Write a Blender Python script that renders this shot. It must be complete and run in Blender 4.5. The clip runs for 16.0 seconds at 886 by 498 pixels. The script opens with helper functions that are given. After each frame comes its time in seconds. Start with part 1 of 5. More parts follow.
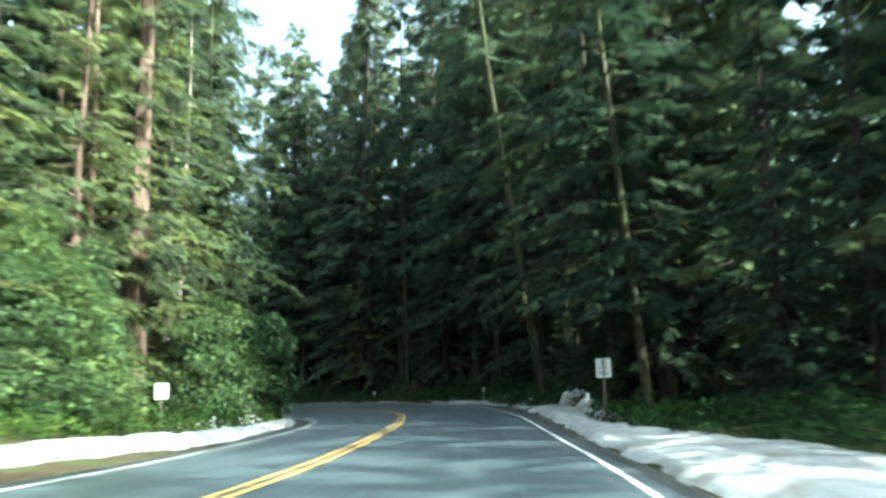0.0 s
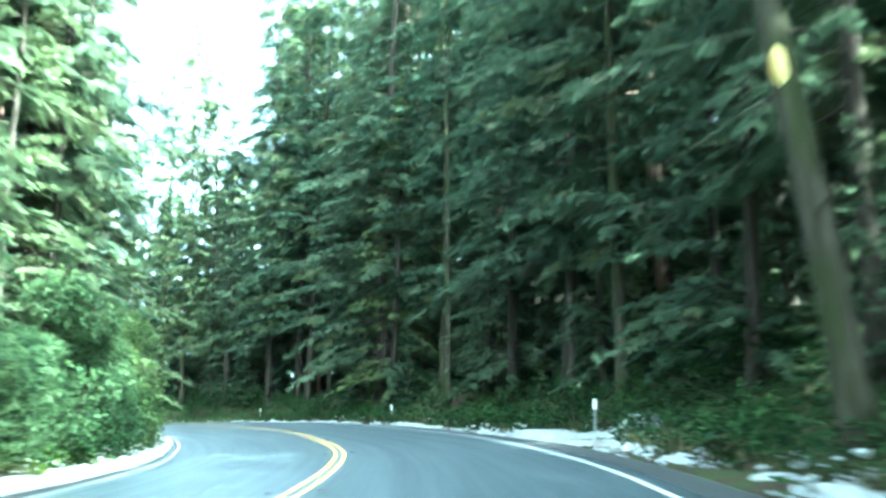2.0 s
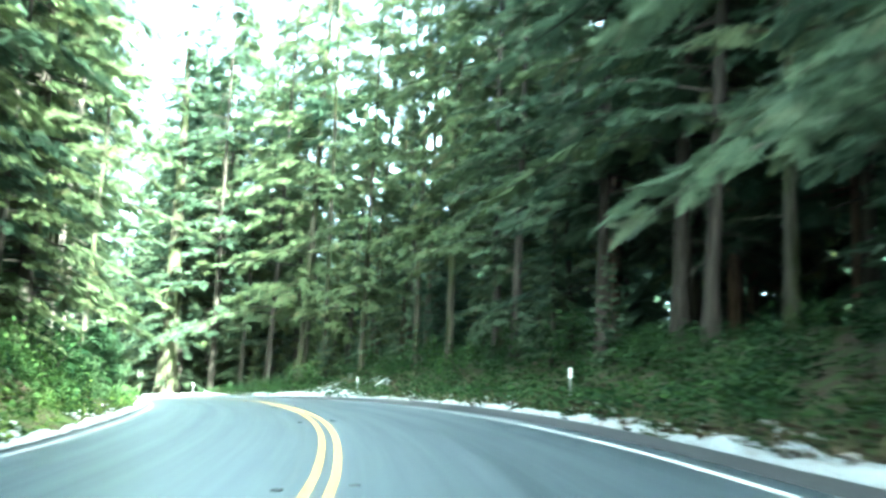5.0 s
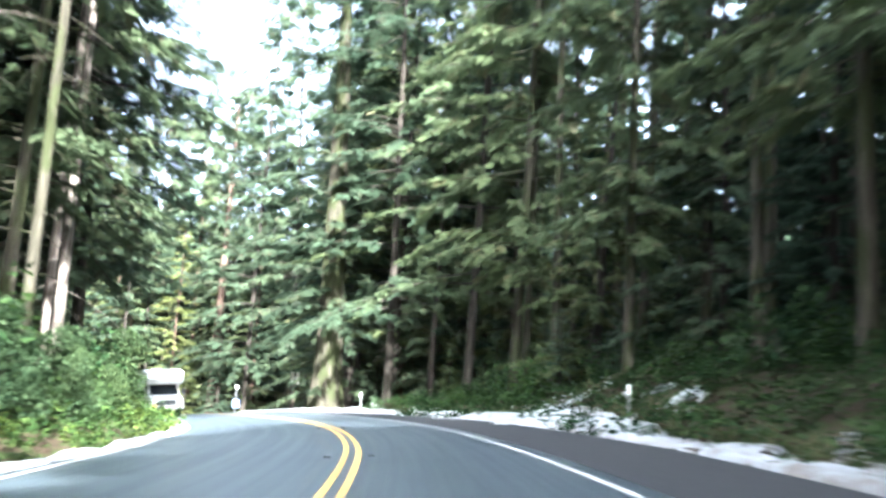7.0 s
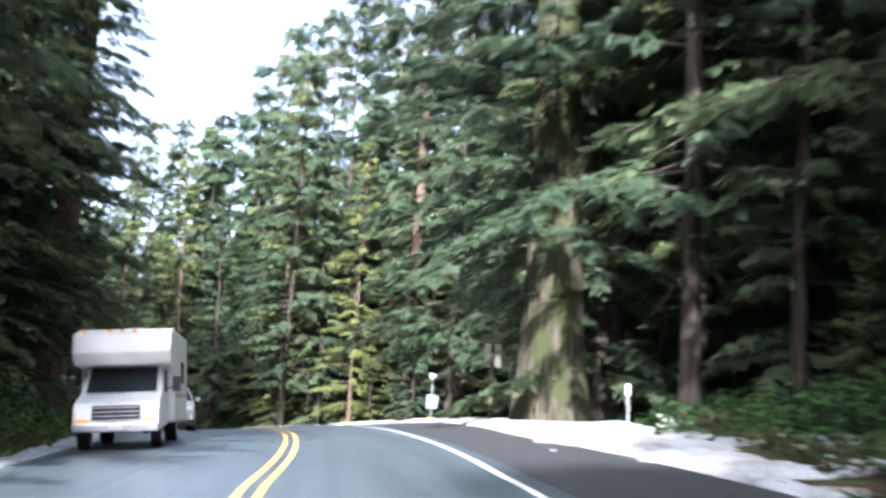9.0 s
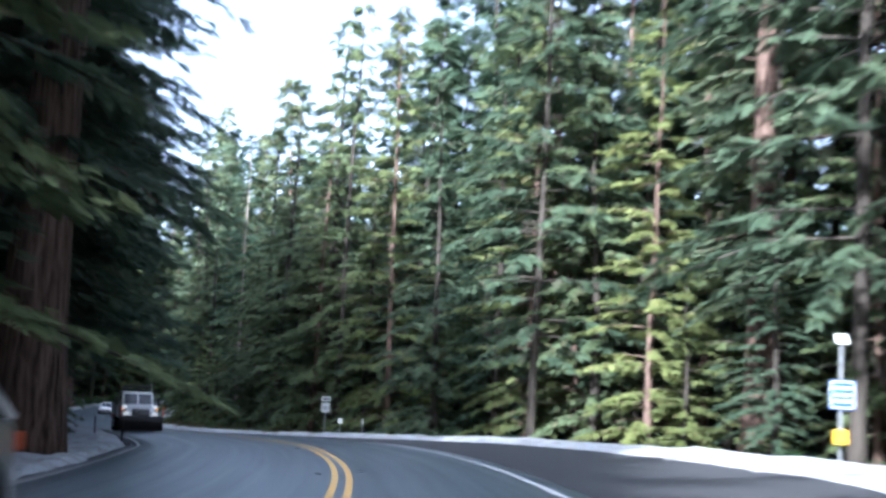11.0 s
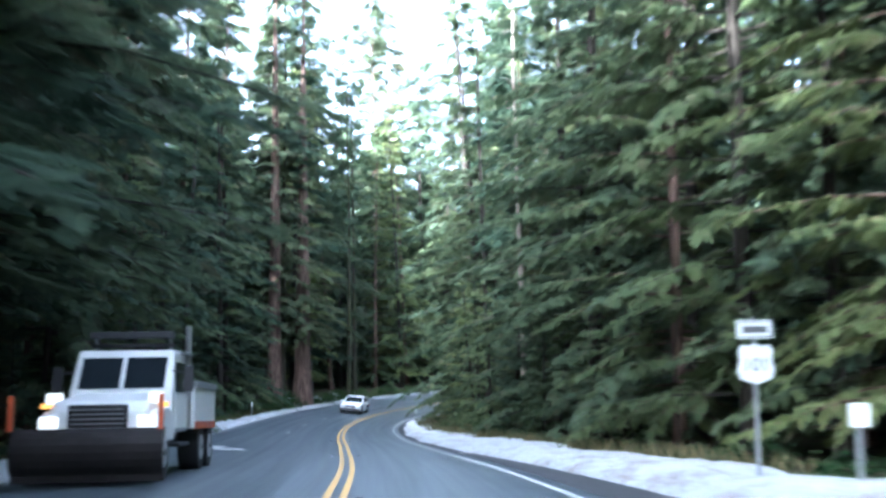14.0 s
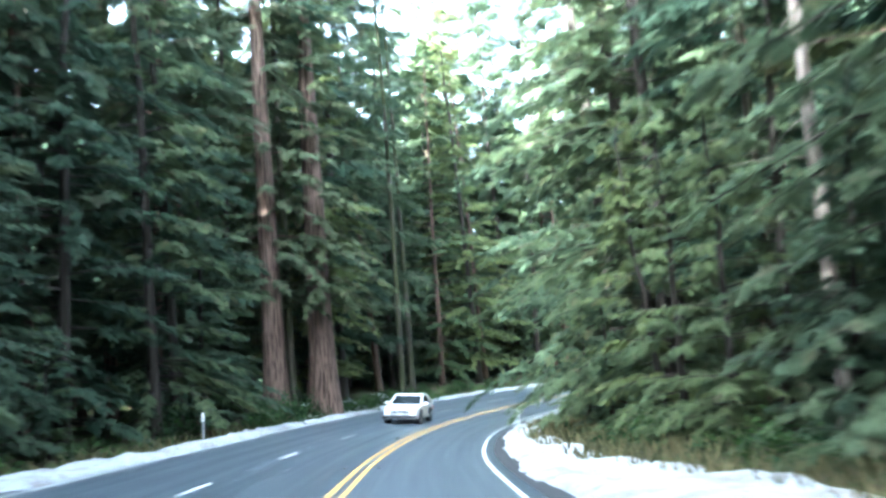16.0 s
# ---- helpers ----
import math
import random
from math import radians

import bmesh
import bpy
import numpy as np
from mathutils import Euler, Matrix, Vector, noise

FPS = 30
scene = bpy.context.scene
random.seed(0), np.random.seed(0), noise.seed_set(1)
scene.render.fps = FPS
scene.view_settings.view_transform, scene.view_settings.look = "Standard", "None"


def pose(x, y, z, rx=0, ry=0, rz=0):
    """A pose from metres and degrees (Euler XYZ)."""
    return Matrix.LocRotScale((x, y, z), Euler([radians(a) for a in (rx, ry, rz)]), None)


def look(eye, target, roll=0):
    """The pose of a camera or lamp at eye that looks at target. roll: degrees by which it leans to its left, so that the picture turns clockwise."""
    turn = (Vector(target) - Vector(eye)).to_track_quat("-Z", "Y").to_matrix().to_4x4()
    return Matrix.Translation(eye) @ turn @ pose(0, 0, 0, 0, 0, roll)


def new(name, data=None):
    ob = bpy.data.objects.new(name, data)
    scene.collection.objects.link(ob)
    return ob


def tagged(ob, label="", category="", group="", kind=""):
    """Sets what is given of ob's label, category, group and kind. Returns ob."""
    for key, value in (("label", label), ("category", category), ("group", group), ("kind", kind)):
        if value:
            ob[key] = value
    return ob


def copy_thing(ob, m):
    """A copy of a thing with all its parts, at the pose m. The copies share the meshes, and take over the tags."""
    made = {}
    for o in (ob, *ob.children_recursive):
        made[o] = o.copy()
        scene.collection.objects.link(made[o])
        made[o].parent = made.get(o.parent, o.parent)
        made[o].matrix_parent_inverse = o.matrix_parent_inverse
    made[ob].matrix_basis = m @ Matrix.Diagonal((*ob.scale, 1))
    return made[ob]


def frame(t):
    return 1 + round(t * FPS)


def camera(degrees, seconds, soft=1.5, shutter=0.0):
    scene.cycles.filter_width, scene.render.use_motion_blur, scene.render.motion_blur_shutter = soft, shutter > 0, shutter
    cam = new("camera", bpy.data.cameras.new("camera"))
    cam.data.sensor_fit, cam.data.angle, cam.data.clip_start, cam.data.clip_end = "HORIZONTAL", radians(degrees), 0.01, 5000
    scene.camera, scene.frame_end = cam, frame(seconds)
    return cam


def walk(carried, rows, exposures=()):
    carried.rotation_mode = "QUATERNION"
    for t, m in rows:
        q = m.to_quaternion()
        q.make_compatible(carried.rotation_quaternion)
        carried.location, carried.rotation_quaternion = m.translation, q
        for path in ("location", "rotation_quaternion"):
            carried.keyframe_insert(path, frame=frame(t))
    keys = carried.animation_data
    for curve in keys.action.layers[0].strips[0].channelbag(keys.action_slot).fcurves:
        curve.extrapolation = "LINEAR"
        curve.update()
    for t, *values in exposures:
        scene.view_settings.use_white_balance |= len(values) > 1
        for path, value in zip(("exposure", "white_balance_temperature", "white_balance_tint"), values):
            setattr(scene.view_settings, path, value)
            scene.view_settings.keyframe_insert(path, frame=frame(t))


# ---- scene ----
cam = camera(47.2, 16.0, soft=2.8, shutter=0.5)
METRES, EYE, TILT, LEAN, TURN = 300.0, 1.12, 11.5, 1.5, 0.0
ROWS = [
    (0.0, 0.0, 0.0, 0.0, -0.0, 0.0, 0.0),
    (0.5, 0.0014, 0.0371, -0.0052, 0.62, 0.1, 0.16),
    (1.0, 0.0029, 0.0707, -0.0102, 1.73, 0.89, -0.0),
    (1.5, 0.0034, 0.1092, -0.0153, 2.84, 0.99, -0.31),
    (2.0, 0.0029, 0.1475, -0.0206, 4.63, 0.77, -0.54),
    (2.5, 0.0002, 0.1852, -0.0259, 7.43, 0.59, -0.72),
    (3.0, -0.0043, 0.223, -0.0314, 11.06, 0.4, -0.99),
    (3.5, -0.0112, 0.257, -0.0364, 14.38, 0.03, -1.15),
    (4.0, -0.0197, 0.2902, -0.0416, 18.25, -0.38, -0.67),
    (4.5, -0.0314, 0.3226, -0.0465, 22.05, -0.9, 0.34),
    (7.0, -0.107, 0.4513, -0.0676, 38.48, -0.41, 2.91),
    (7.5, -0.1303, 0.4799, -0.073, 41.89, -0.16, 3.73),
    (8.0, -0.1523, 0.5044, -0.0777, 45.58, -0.11, 4.5),
    (10.5, -0.2638, 0.585, -0.0959, 64.53, 0.62, 6.14),
    (11.0, -0.2917, 0.5977, -0.0999, 68.48, 0.81, 6.98),
    (11.5, -0.3181, 0.6079, -0.1038, 72.49, 1.17, 7.61),
    (12.0, -0.3442, 0.6158, -0.1076, 76.48, 1.66, 8.65),
    (12.5, -0.371, 0.6222, -0.1113, 79.96, 1.97, 9.69),
    (13.0, -0.3981, 0.6269, -0.1146, 82.56, 2.2, 10.7),
    (13.5, -0.4228, 0.63, -0.1177, 84.95, 2.79, 11.11),
    (14.0, -0.4488, 0.6318, -0.1207, 87.13, 3.21, 12.14),
    (14.5, -0.4787, 0.6322, -0.1236, 89.01, 3.62, 13.21),
    (15.0, -0.5079, 0.6315, -0.1263, 90.34, 3.91, 14.47),
    (15.5, -0.5356, 0.63, -0.1287, 90.81, 4.08, 15.59),
    (16.0, -0.5636, 0.6281, -0.1311, 90.92, 4.49, 15.83),
]
EXPOSURES = [(0.0, 2.45, 5500, -17), (0.7, 3.4, 5050, -24), (1.6, 4.7, 4850, -27), (3.0, 5.4, 4850, -25), (4.7, 4.9, 5150, -24), (6.8, 3.9, 5400, 4), (8.2, 2.75, 5500, 13), (10.3, 2.45, 5150, 13), (12.0, 3.05, 4850, 11), (13.2, 3.75, 4900, 9), (14.2, 4.2, 4950, 6), (15.0, 4.7, 5000, 2), (16.0, 5.1, 5100, -1)]
walk(cam, [(t, pose(0, 0, EYE, TILT, LEAN, TURN) @ pose(METRES * x, METRES * y, METRES * z, 90 + pitch, roll, yaw)) for t, x, y, z, yaw, pitch, roll in ROWS], EXPOSURES)

# ---- world, sun ----
SUN_TO = Vector((0.76, -0.65, 0.68)).normalized()
world = bpy.data.worlds.new("world")
scene.world = world
world.use_nodes = True
wn = world.node_tree
sky = wn.nodes.new("ShaderNodeTexSky")
sky.sky_type = "NISHITA"
sky.sun_disc = False
sky.sun_elevation = math.asin(SUN_TO.z)
sky.sun_rotation = math.atan2(SUN_TO.x, SUN_TO.y)
sky.air_density, sky.dust_density, sky.ozone_density = 0.6, 6.0, 0.4
wn.nodes["Background"].inputs["Strength"].default_value = 0.15
haze = wn.nodes.new("ShaderNodeHueSaturation")
haze.inputs["Saturation"].default_value, haze.inputs["Value"].default_value = 0.45, 1.15
wn.links.new(sky.outputs[0], haze.inputs["Color"])
wn.links.new(haze.outputs[0], wn.nodes["Background"].inputs["Color"])
sun = new("sun", bpy.data.lights.new("sun", "SUN"))
sun.data.energy, sun.data.angle, sun.data.color = 4.8, radians(0.9), (1.0, 0.93, 0.82)
sun.matrix_world = look(SUN_TO * 200, (0, 0, 0))


# ---- materials ----
def material(name, rough=0.8, metal=0.0, spec=0.3):
    m = bpy.data.materials.new(name)
    m.use_nodes = True
    b = m.node_tree.nodes["Principled BSDF"]
    b.inputs["Roughness"].default_value, b.inputs["Metallic"].default_value = rough, metal
    b.inputs["Specular IOR Level"].default_value = spec
    return m, m.node_tree, b


def node(tree, kind, **values):
    n = tree.nodes.new(kind)
    for k, v in values.items():
        n.inputs[k.replace("_", " ")].default_value = v
    return n


def coords(tree, scale=(1, 1, 1), use="Object"):
    c, m = tree.nodes.new("ShaderNodeTexCoord"), tree.nodes.new("ShaderNodeMapping")
    m.inputs["Scale"].default_value = scale
    tree.links.new(c.outputs[use], m.inputs["Vector"])
    return m.outputs[0]


def noise_tex(tree, vec, scale, detail=4.0, rough=0.6):
    n = node(tree, "ShaderNodeTexNoise", Scale=scale, Detail=detail, Roughness=rough)
    tree.links.new(vec, n.inputs["Vector"])
    return n.outputs["Fac"]


def ramp(tree, fac, stops):
    r = tree.nodes.new("ShaderNodeValToRGB")
    while len(r.color_ramp.elements) < len(stops):
        r.color_ramp.elements.new(0.5)
    for e, (p, c) in zip(r.color_ramp.elements, stops):
        e.position, e.color = p, (*c, 1)
    tree.links.new(fac, r.inputs[0])
    return r.outputs[0]


def mix(tree, fac, a, b, how="MIX"):
    m = tree.nodes.new("ShaderNodeMix")
    m.data_type, m.blend_type = "RGBA", how
    for sock, v in ((m.inputs[0], fac), (m.inputs[6], a), (m.inputs[7], b)):
        if isinstance(v, bpy.types.NodeSocket):
            tree.links.new(v, sock)
        elif sock == m.inputs[0]:
            sock.default_value = v
        else:
            sock.default_value = (*v, 1)
    return m.outputs[2]


def bump(tree, bsdf, height, strength=0.4, distance=0.02):
    b = node(tree, "ShaderNodeBump", Strength=strength, Distance=distance)
    tree.links.new(height, b.inputs["Height"])
    tree.links.new(b.outputs[0], bsdf.inputs["Normal"])


def mat_plain(name, colour, rough=0.5, metal=0.0, wear=0.15, scale=6.0, spec=0.4):
    m, t, b = material(name, rough, metal, spec)
    v = coords(t)
    dark = tuple(c * (1 - wear) for c in colour)
    t.links.new(ramp(t, noise_tex(t, v, scale), [(0.3, dark), (0.7, colour)]), b.inputs["Base Color"])
    return m


def calc(tree, how, a, b=0.0, c=0.0):
    n = tree.nodes.new("ShaderNodeMath")
    n.operation = how
    for sock, v in zip(n.inputs, (a, b, c)):
        if isinstance(v, bpy.types.NodeSocket):
            tree.links.new(v, sock)
        else:
            sock.default_value = v
    return n.outputs[0]


def comb(tree, twigs):
    """Where a flat frond is needles and where it is gap: side twigs that sweep forward from a midrib, frayed by noise."""
    uv, xyz = tree.nodes.new("ShaderNodeUVMap"), tree.nodes.new("ShaderNodeSeparateXYZ")
    uv.uv_map = "uv"
    tree.links.new(uv.outputs[0], xyz.inputs[0])
    along, out = xyz.outputs[0], calc(tree, "ABSOLUTE", xyz.outputs[1])
    v = coords(tree)
    sway, fray = noise_tex(tree, v, 5.0, 2), noise_tex(tree, v, 19.0, 3, 0.7)
    phase = calc(tree, "MULTIPLY_ADD", sway, 1.6, calc(tree, "MULTIPLY_ADD", out, -0.26 * twigs, calc(tree, "MULTIPLY", along, twigs)))
    wave = calc(tree, "PINGPONG", phase, 0.5)
    room = calc(tree, "MULTIPLY_ADD", out, -0.2, calc(tree, "MULTIPLY_ADD", fray, 0.95, -0.14))
    twig = calc(tree, "LESS_THAN", wave, room)
    rib = calc(tree, "LESS_THAN", out, 0.05)
    return calc(tree, "MAXIMUM", twig, rib)


def mat_foliage(name, dark, light, translucent=0.45, lace=16.0, frond=0):
    """Needles: every spray has its own shade, every tree its own tint."""
    m, t, b = material(name, 0.7, 0, 0.08)
    g, o = t.nodes.new("ShaderNodeNewGeometry"), t.nodes.new("ShaderNodeObjectInfo")
    mid = tuple((p + q) / 2 for p, q in zip(dark, light))
    stops = [(0.0, dark), (0.55, mid), (1.0, light)]
    if frond:
        # a few fronds are dead and brown
        stops = [(0.0, dark), (0.5, mid), (0.925, light), (0.94, (0.12, 0.09, 0.066)), (1.0, (0.17, 0.135, 0.1))]
    base = ramp(t, g.outputs["Random Per Island"], stops)
    tint = ramp(t, o.outputs["Random"], [(0.0, (0.62, 0.72, 0.76)), (0.5, (1, 1, 1)), (1.0, (1.38, 1.26, 0.95))])
    if frond:
        base = mix(t, 0.55, base, ramp(t, noise_tex(t, coords(t), 7.0, 4, 0.75), [(0.32, dark), (0.68, light)]))
    col = mix(t, 1.0, base, tint, "MULTIPLY")
    patch = noise_tex(t, coords(t), 0.5, 3)
    col = mix(t, 1.0, col, ramp(t, patch, [(0.3, (0.75, 0.78, 0.75)), (0.7, (1.15, 1.1, 1.0))]), "MULTIPLY")
    t.links.new(col, b.inputs["Base Color"])
    tr, mx = t.nodes.new("ShaderNodeBsdfTranslucent"), t.nodes.new("ShaderNodeMixShader")
    mx.inputs[0].default_value = translucent
    t.links.new(col, tr.inputs["Color"])
    t.links.new(b.outputs[0], mx.inputs[1])
    t.links.new(tr.outputs[0], mx.inputs[2])
    if lace:
        clear_bsdf, cut = t.nodes.new("ShaderNodeBsdfTransparent"), t.nodes.new("ShaderNodeMixShader")
        if frond:
            shown = comb(t, frond)
        else:
            # the gaps between the leaves of a twig
            shown = ramp(t, noise_tex(t, coords(t), lace * 0.55, 3.5, 0.75), [(0.46, (0, 0, 0)), (0.5, (1, 1, 1))])
        t.links.new(shown, cut.inputs[0])
        t.links.new(clear_bsdf.outputs[0], cut.inputs[1])
        t.links.new(mx.outputs[0], cut.inputs[2])
        mx = cut
    t.links.new(mx.outputs[0], t.nodes["Material Output"].inputs["Surface"])
    return m


def mat_bark(name, dark, light, moss=0.0):
    m, t, b = material(name, 0.95, 0, 0.1)
    streak = noise_tex(t, coords(t, (9, 9, 0.7)), 1.0, 5, 0.65)
    col = ramp(t, streak, [(0.36, dark), (0.62, light)])
    if moss:
        blot = noise_tex(t, coords(t, (1.5, 1.5, 0.5)), 1.0, 4)
        fac = ramp(t, blot, [(0.62 - moss * 0.3, (0, 0, 0)), (0.72 - moss * 0.3, (1, 1, 1))])
        col = mix(t, fac, col, (0.036, 0.04, 0.018))
    t.links.new(col, b.inputs["Base Color"])
    bump(t, b, streak, 0.9, 0.06)
    return m


def mat_asphalt():
    m, t, b = material("asphalt", 0.4, 0, 0.6)
    v, u = coords(t), coords(t, (1, 1, 1), "UV")
    grain, blot = noise_tex(t, v, 38, 3, 0.8), noise_tex(t, v, 0.35, 5)
    col = ramp(t, grain, [(0.3, (0.039, 0.05, 0.059)), (0.72, (0.072, 0.091, 0.103))])
    col = mix(t, 1.0, col, ramp(t, blot, [(0.3, (0.82, 0.83, 0.85)), (0.7, (1.14, 1.12, 1.1))]), "MULTIPLY")
    streak = noise_tex(t, coords(t, (2.2, 0.03, 1), "UV"), 1.0, 4)
    col = mix(t, 1.0, col, ramp(t, streak, [(0.3, (0.9, 0.9, 0.9)), (0.7, (1.08, 1.08, 1.08))]), "MULTIPLY")
    t.links.new(col, b.inputs["Base Color"])
    t.links.new(ramp(t, streak, [(0.3, (0.3,) * 3), (0.7, (0.42,) * 3)]), b.inputs["Roughness"])
    bump(t, b, grain, 0.25, 0.006)
    return m


def mat_paint(name, colour):
    m, t, b = material(name, 0.55, 0, 0.4)
    worn = noise_tex(t, coords(t), 9, 5, 0.7)
    t.links.new(mix(t, ramp(t, worn, [(0.28, (1, 1, 1)), (0.4, (0, 0, 0))]), colour, (0.09, 0.09, 0.09)), b.inputs["Base Color"])
    return m


def mat_ground():
    m, t, b = material("forest_floor", 0.95, 0, 0.1)
    v = coords(t)
    big, mid, fine = noise_tex(t, v, 0.16, 4), noise_tex(t, v, 1.3, 5), noise_tex(t, v, 14, 4, 0.75)
    duff = ramp(t, fine, [(0.25, (0.022, 0.017, 0.012)), (0.5, (0.05, 0.036, 0.024)), (0.8, (0.1, 0.075, 0.05))])
    green = ramp(t, fine, [(0.3, (0.022, 0.035, 0.012)), (0.75, (0.07, 0.1, 0.03))])
    col = mix(t, ramp(t, mid, [(0.46, (0, 0, 0)), (0.58, (1, 1, 1))]), duff, green)
    col = mix(t, 1.0, col, ramp(t, big, [(0.3, (0.75, 0.75, 0.75)), (0.7, (1.2, 1.15, 1.1))]), "MULTIPLY")
    t.links.new(col, b.inputs["Base Color"])
    bump(t, b, fine, 0.8, 0.05)
    return m


def mat_snow():
    m, t, b = material("snow", 0.6, 0, 0.3)
    v = coords(t)
    fine, blot = noise_tex(t, v, 11, 5, 0.7), noise_tex(t, v, 1.1, 5, 0.7)
    col = ramp(t, fine, [(0.2, (0.25, 0.245, 0.24)), (0.5, (0.43, 0.445, 0.46))])
    col = mix(t, ramp(t, blot, [(0.36, (1, 1, 1)), (0.53, (0, 0, 0))]), col, (0.25, 0.222, 0.195))
    litter = noise_tex(t, v, 6.5, 3, 0.8)
    col = mix(t, ramp(t, litter, [(0.33, (1, 1, 1)), (0.38, (0, 0, 0))]), col, (0.1, 0.075, 0.05))
    grit = noise_tex(t, v, 42, 2, 0.6)
    col = mix(t, ramp(t, grit, [(0.32, (1, 1, 1)), (0.37, (0, 0, 0))]), col, (0.12, 0.1, 0.085))
    t.links.new(col, b.inputs["Base Color"])
    lumps = noise_tex(t, v, 3.4, 4, 0.6)
    bump(t, b, mix(t, 0.35, lumps, fine), 1.0, 0.16)
    return m


def mat_glass(name, colour):
    return mat_plain(name, colour, 0.1, 0.0, 0.2, 2.0, 0.35)


FIR = mat_foliage("fir_needles", (0.04, 0.064, 0.042), (0.13, 0.17, 0.104), frond=11)
REDWOOD = mat_foliage("redwood_needles", (0.044, 0.064, 0.04), (0.14, 0.168, 0.1), frond=11)
# fir needles once more, with sunlight put into a brighter, yellower colour
SUNLIT = mat_foliage("sunlit_needles", (0.058, 0.088, 0.042), (0.175, 0.205, 0.1), 0.45, frond=11)
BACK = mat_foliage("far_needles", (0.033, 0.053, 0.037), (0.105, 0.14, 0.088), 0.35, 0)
SHRUB = mat_foliage("shrub_leaves", (0.016, 0.038, 0.016), (0.055, 0.094, 0.032), 0.3, 0)
BRIGHT = mat_foliage("bright_leaves", (0.05, 0.085, 0.02), (0.14, 0.19, 0.055), 0.35, 0)
FERN = mat_foliage("fern_fronds", (0.022, 0.045, 0.016), (0.068, 0.105, 0.036), 0.3, 0)
LEAFY = mat_foliage("tall_shrub_leaves", (0.038, 0.068, 0.034), (0.118, 0.165, 0.08), 0.4, 14)
DRY = mat_foliage("dry_twigs", (0.035, 0.025, 0.017), (0.11, 0.08, 0.054), 0.2, 0)
GRASS = mat_foliage("dry_grass", (0.04, 0.045, 0.022), (0.15, 0.135, 0.08), 0.3, 0)
BARK = mat_bark("fir_bark", (0.02, 0.017, 0.014), (0.06, 0.05, 0.04))
BARK_RED = mat_bark("redwood_bark", (0.03, 0.019, 0.014), (0.17, 0.115, 0.088))
BARK_MOSS = mat_bark("mossy_bark", (0.022, 0.02, 0.014), (0.08, 0.07, 0.05), 0.6)
SCAR = mat_bark("torn_wood", (0.3, 0.2, 0.05), (0.75, 0.6, 0.25))
BARK_PALE = mat_bark("pale_bark", (0.1, 0.08, 0.068), (0.3, 0.25, 0.21))
ASPHALT, GROUND, SNOW = mat_asphalt(), mat_ground(), mat_snow()
YELLOW, WHITE_LINE = mat_paint("yellow_paint", (0.55, 0.33, 0.08)), mat_paint("white_paint", (0.52, 0.52, 0.5))
SIGN_WHITE = mat_plain("sign_white", (0.78, 0.79, 0.78), 0.4, 0, 0.06)
SIGN_BLACK = mat_plain("sign_black", (0.02, 0.02, 0.02), 0.5)
SIGN_BLUE = mat_plain("sign_blue", (0.05, 0.12, 0.38), 0.5, 0, 0.1)
BOX_YELLOW = mat_plain("box_yellow", (0.65, 0.36, 0.02), 0.4, 0, 0.1)
GALV = mat_plain("galvanised_steel", (0.3, 0.31, 0.31), 0.55, 0.6, 0.25, 18)
WOODPOST = mat_plain("wood_post", (0.11, 0.085, 0.06), 0.9, 0, 0.5, 14)
SIGN_BACK = mat_plain("bare_aluminium", (0.42, 0.4, 0.34), 0.45, 0.3, 0.12)
PLASTIC_WHITE = mat_plain("white_plastic", (0.75, 0.75, 0.73), 0.5, 0, 0.12)
STUD = mat_plain("road_stud", (0.05, 0.048, 0.045), 0.6)
PLASTIC_DARK = mat_plain("dark_plastic", (0.03, 0.03, 0.032), 0.6)
RUBBER = mat_plain("tyre_rubber", (0.02, 0.02, 0.02), 0.85)
RIM = mat_plain("alloy_rim", (0.5, 0.5, 0.52), 0.3, 0.9)
GLASS = mat_glass("dark_glass", (0.015, 0.02, 0.025))
CAR_SILVER = mat_plain("silver_car_paint", (0.5, 0.49, 0.47), 0.28, 0.55, 0.06, 1, 0.5)
CAR_WHITE = mat_plain("white_car_paint", (0.78, 0.78, 0.77), 0.3, 0, 0.05, 1, 0.5)
RV_WHITE = mat_plain("motorhome_white", (0.75, 0.74, 0.71), 0.4, 0, 0.08, 1, 0.5)
ORANGE = mat_plain("orange_paint", (0.55, 0.1, 0.03), 0.4, 0, 0.2, 3)
PLOW = mat_plain("plow_steel", (0.022, 0.017, 0.016), 0.55, 0.3, 0.4, 5)
LAMP, lamp_tree, lamp_bsdf = material("headlight", 0.2)
lamp_bsdf.inputs["Base Color"].default_value = (0.6, 0.58, 0.52, 1)
lamp_bsdf.inputs["Emission Color"].default_value = (1, 0.93, 0.8, 1)
lamp_bsdf.inputs["Emission Strength"].default_value = 0.1
AMBER, lamp_tree, lamp_bsdf = material("amber_lamp", 0.2)
lamp_bsdf.inputs["Base Color"].default_value = (0.9, 0.35, 0.05, 1)
lamp_bsdf.inputs["Emission Color"].default_value = (1, 0.4, 0.08, 1)
lamp_bsdf.inputs["Emission Strength"].default_value = 0.12


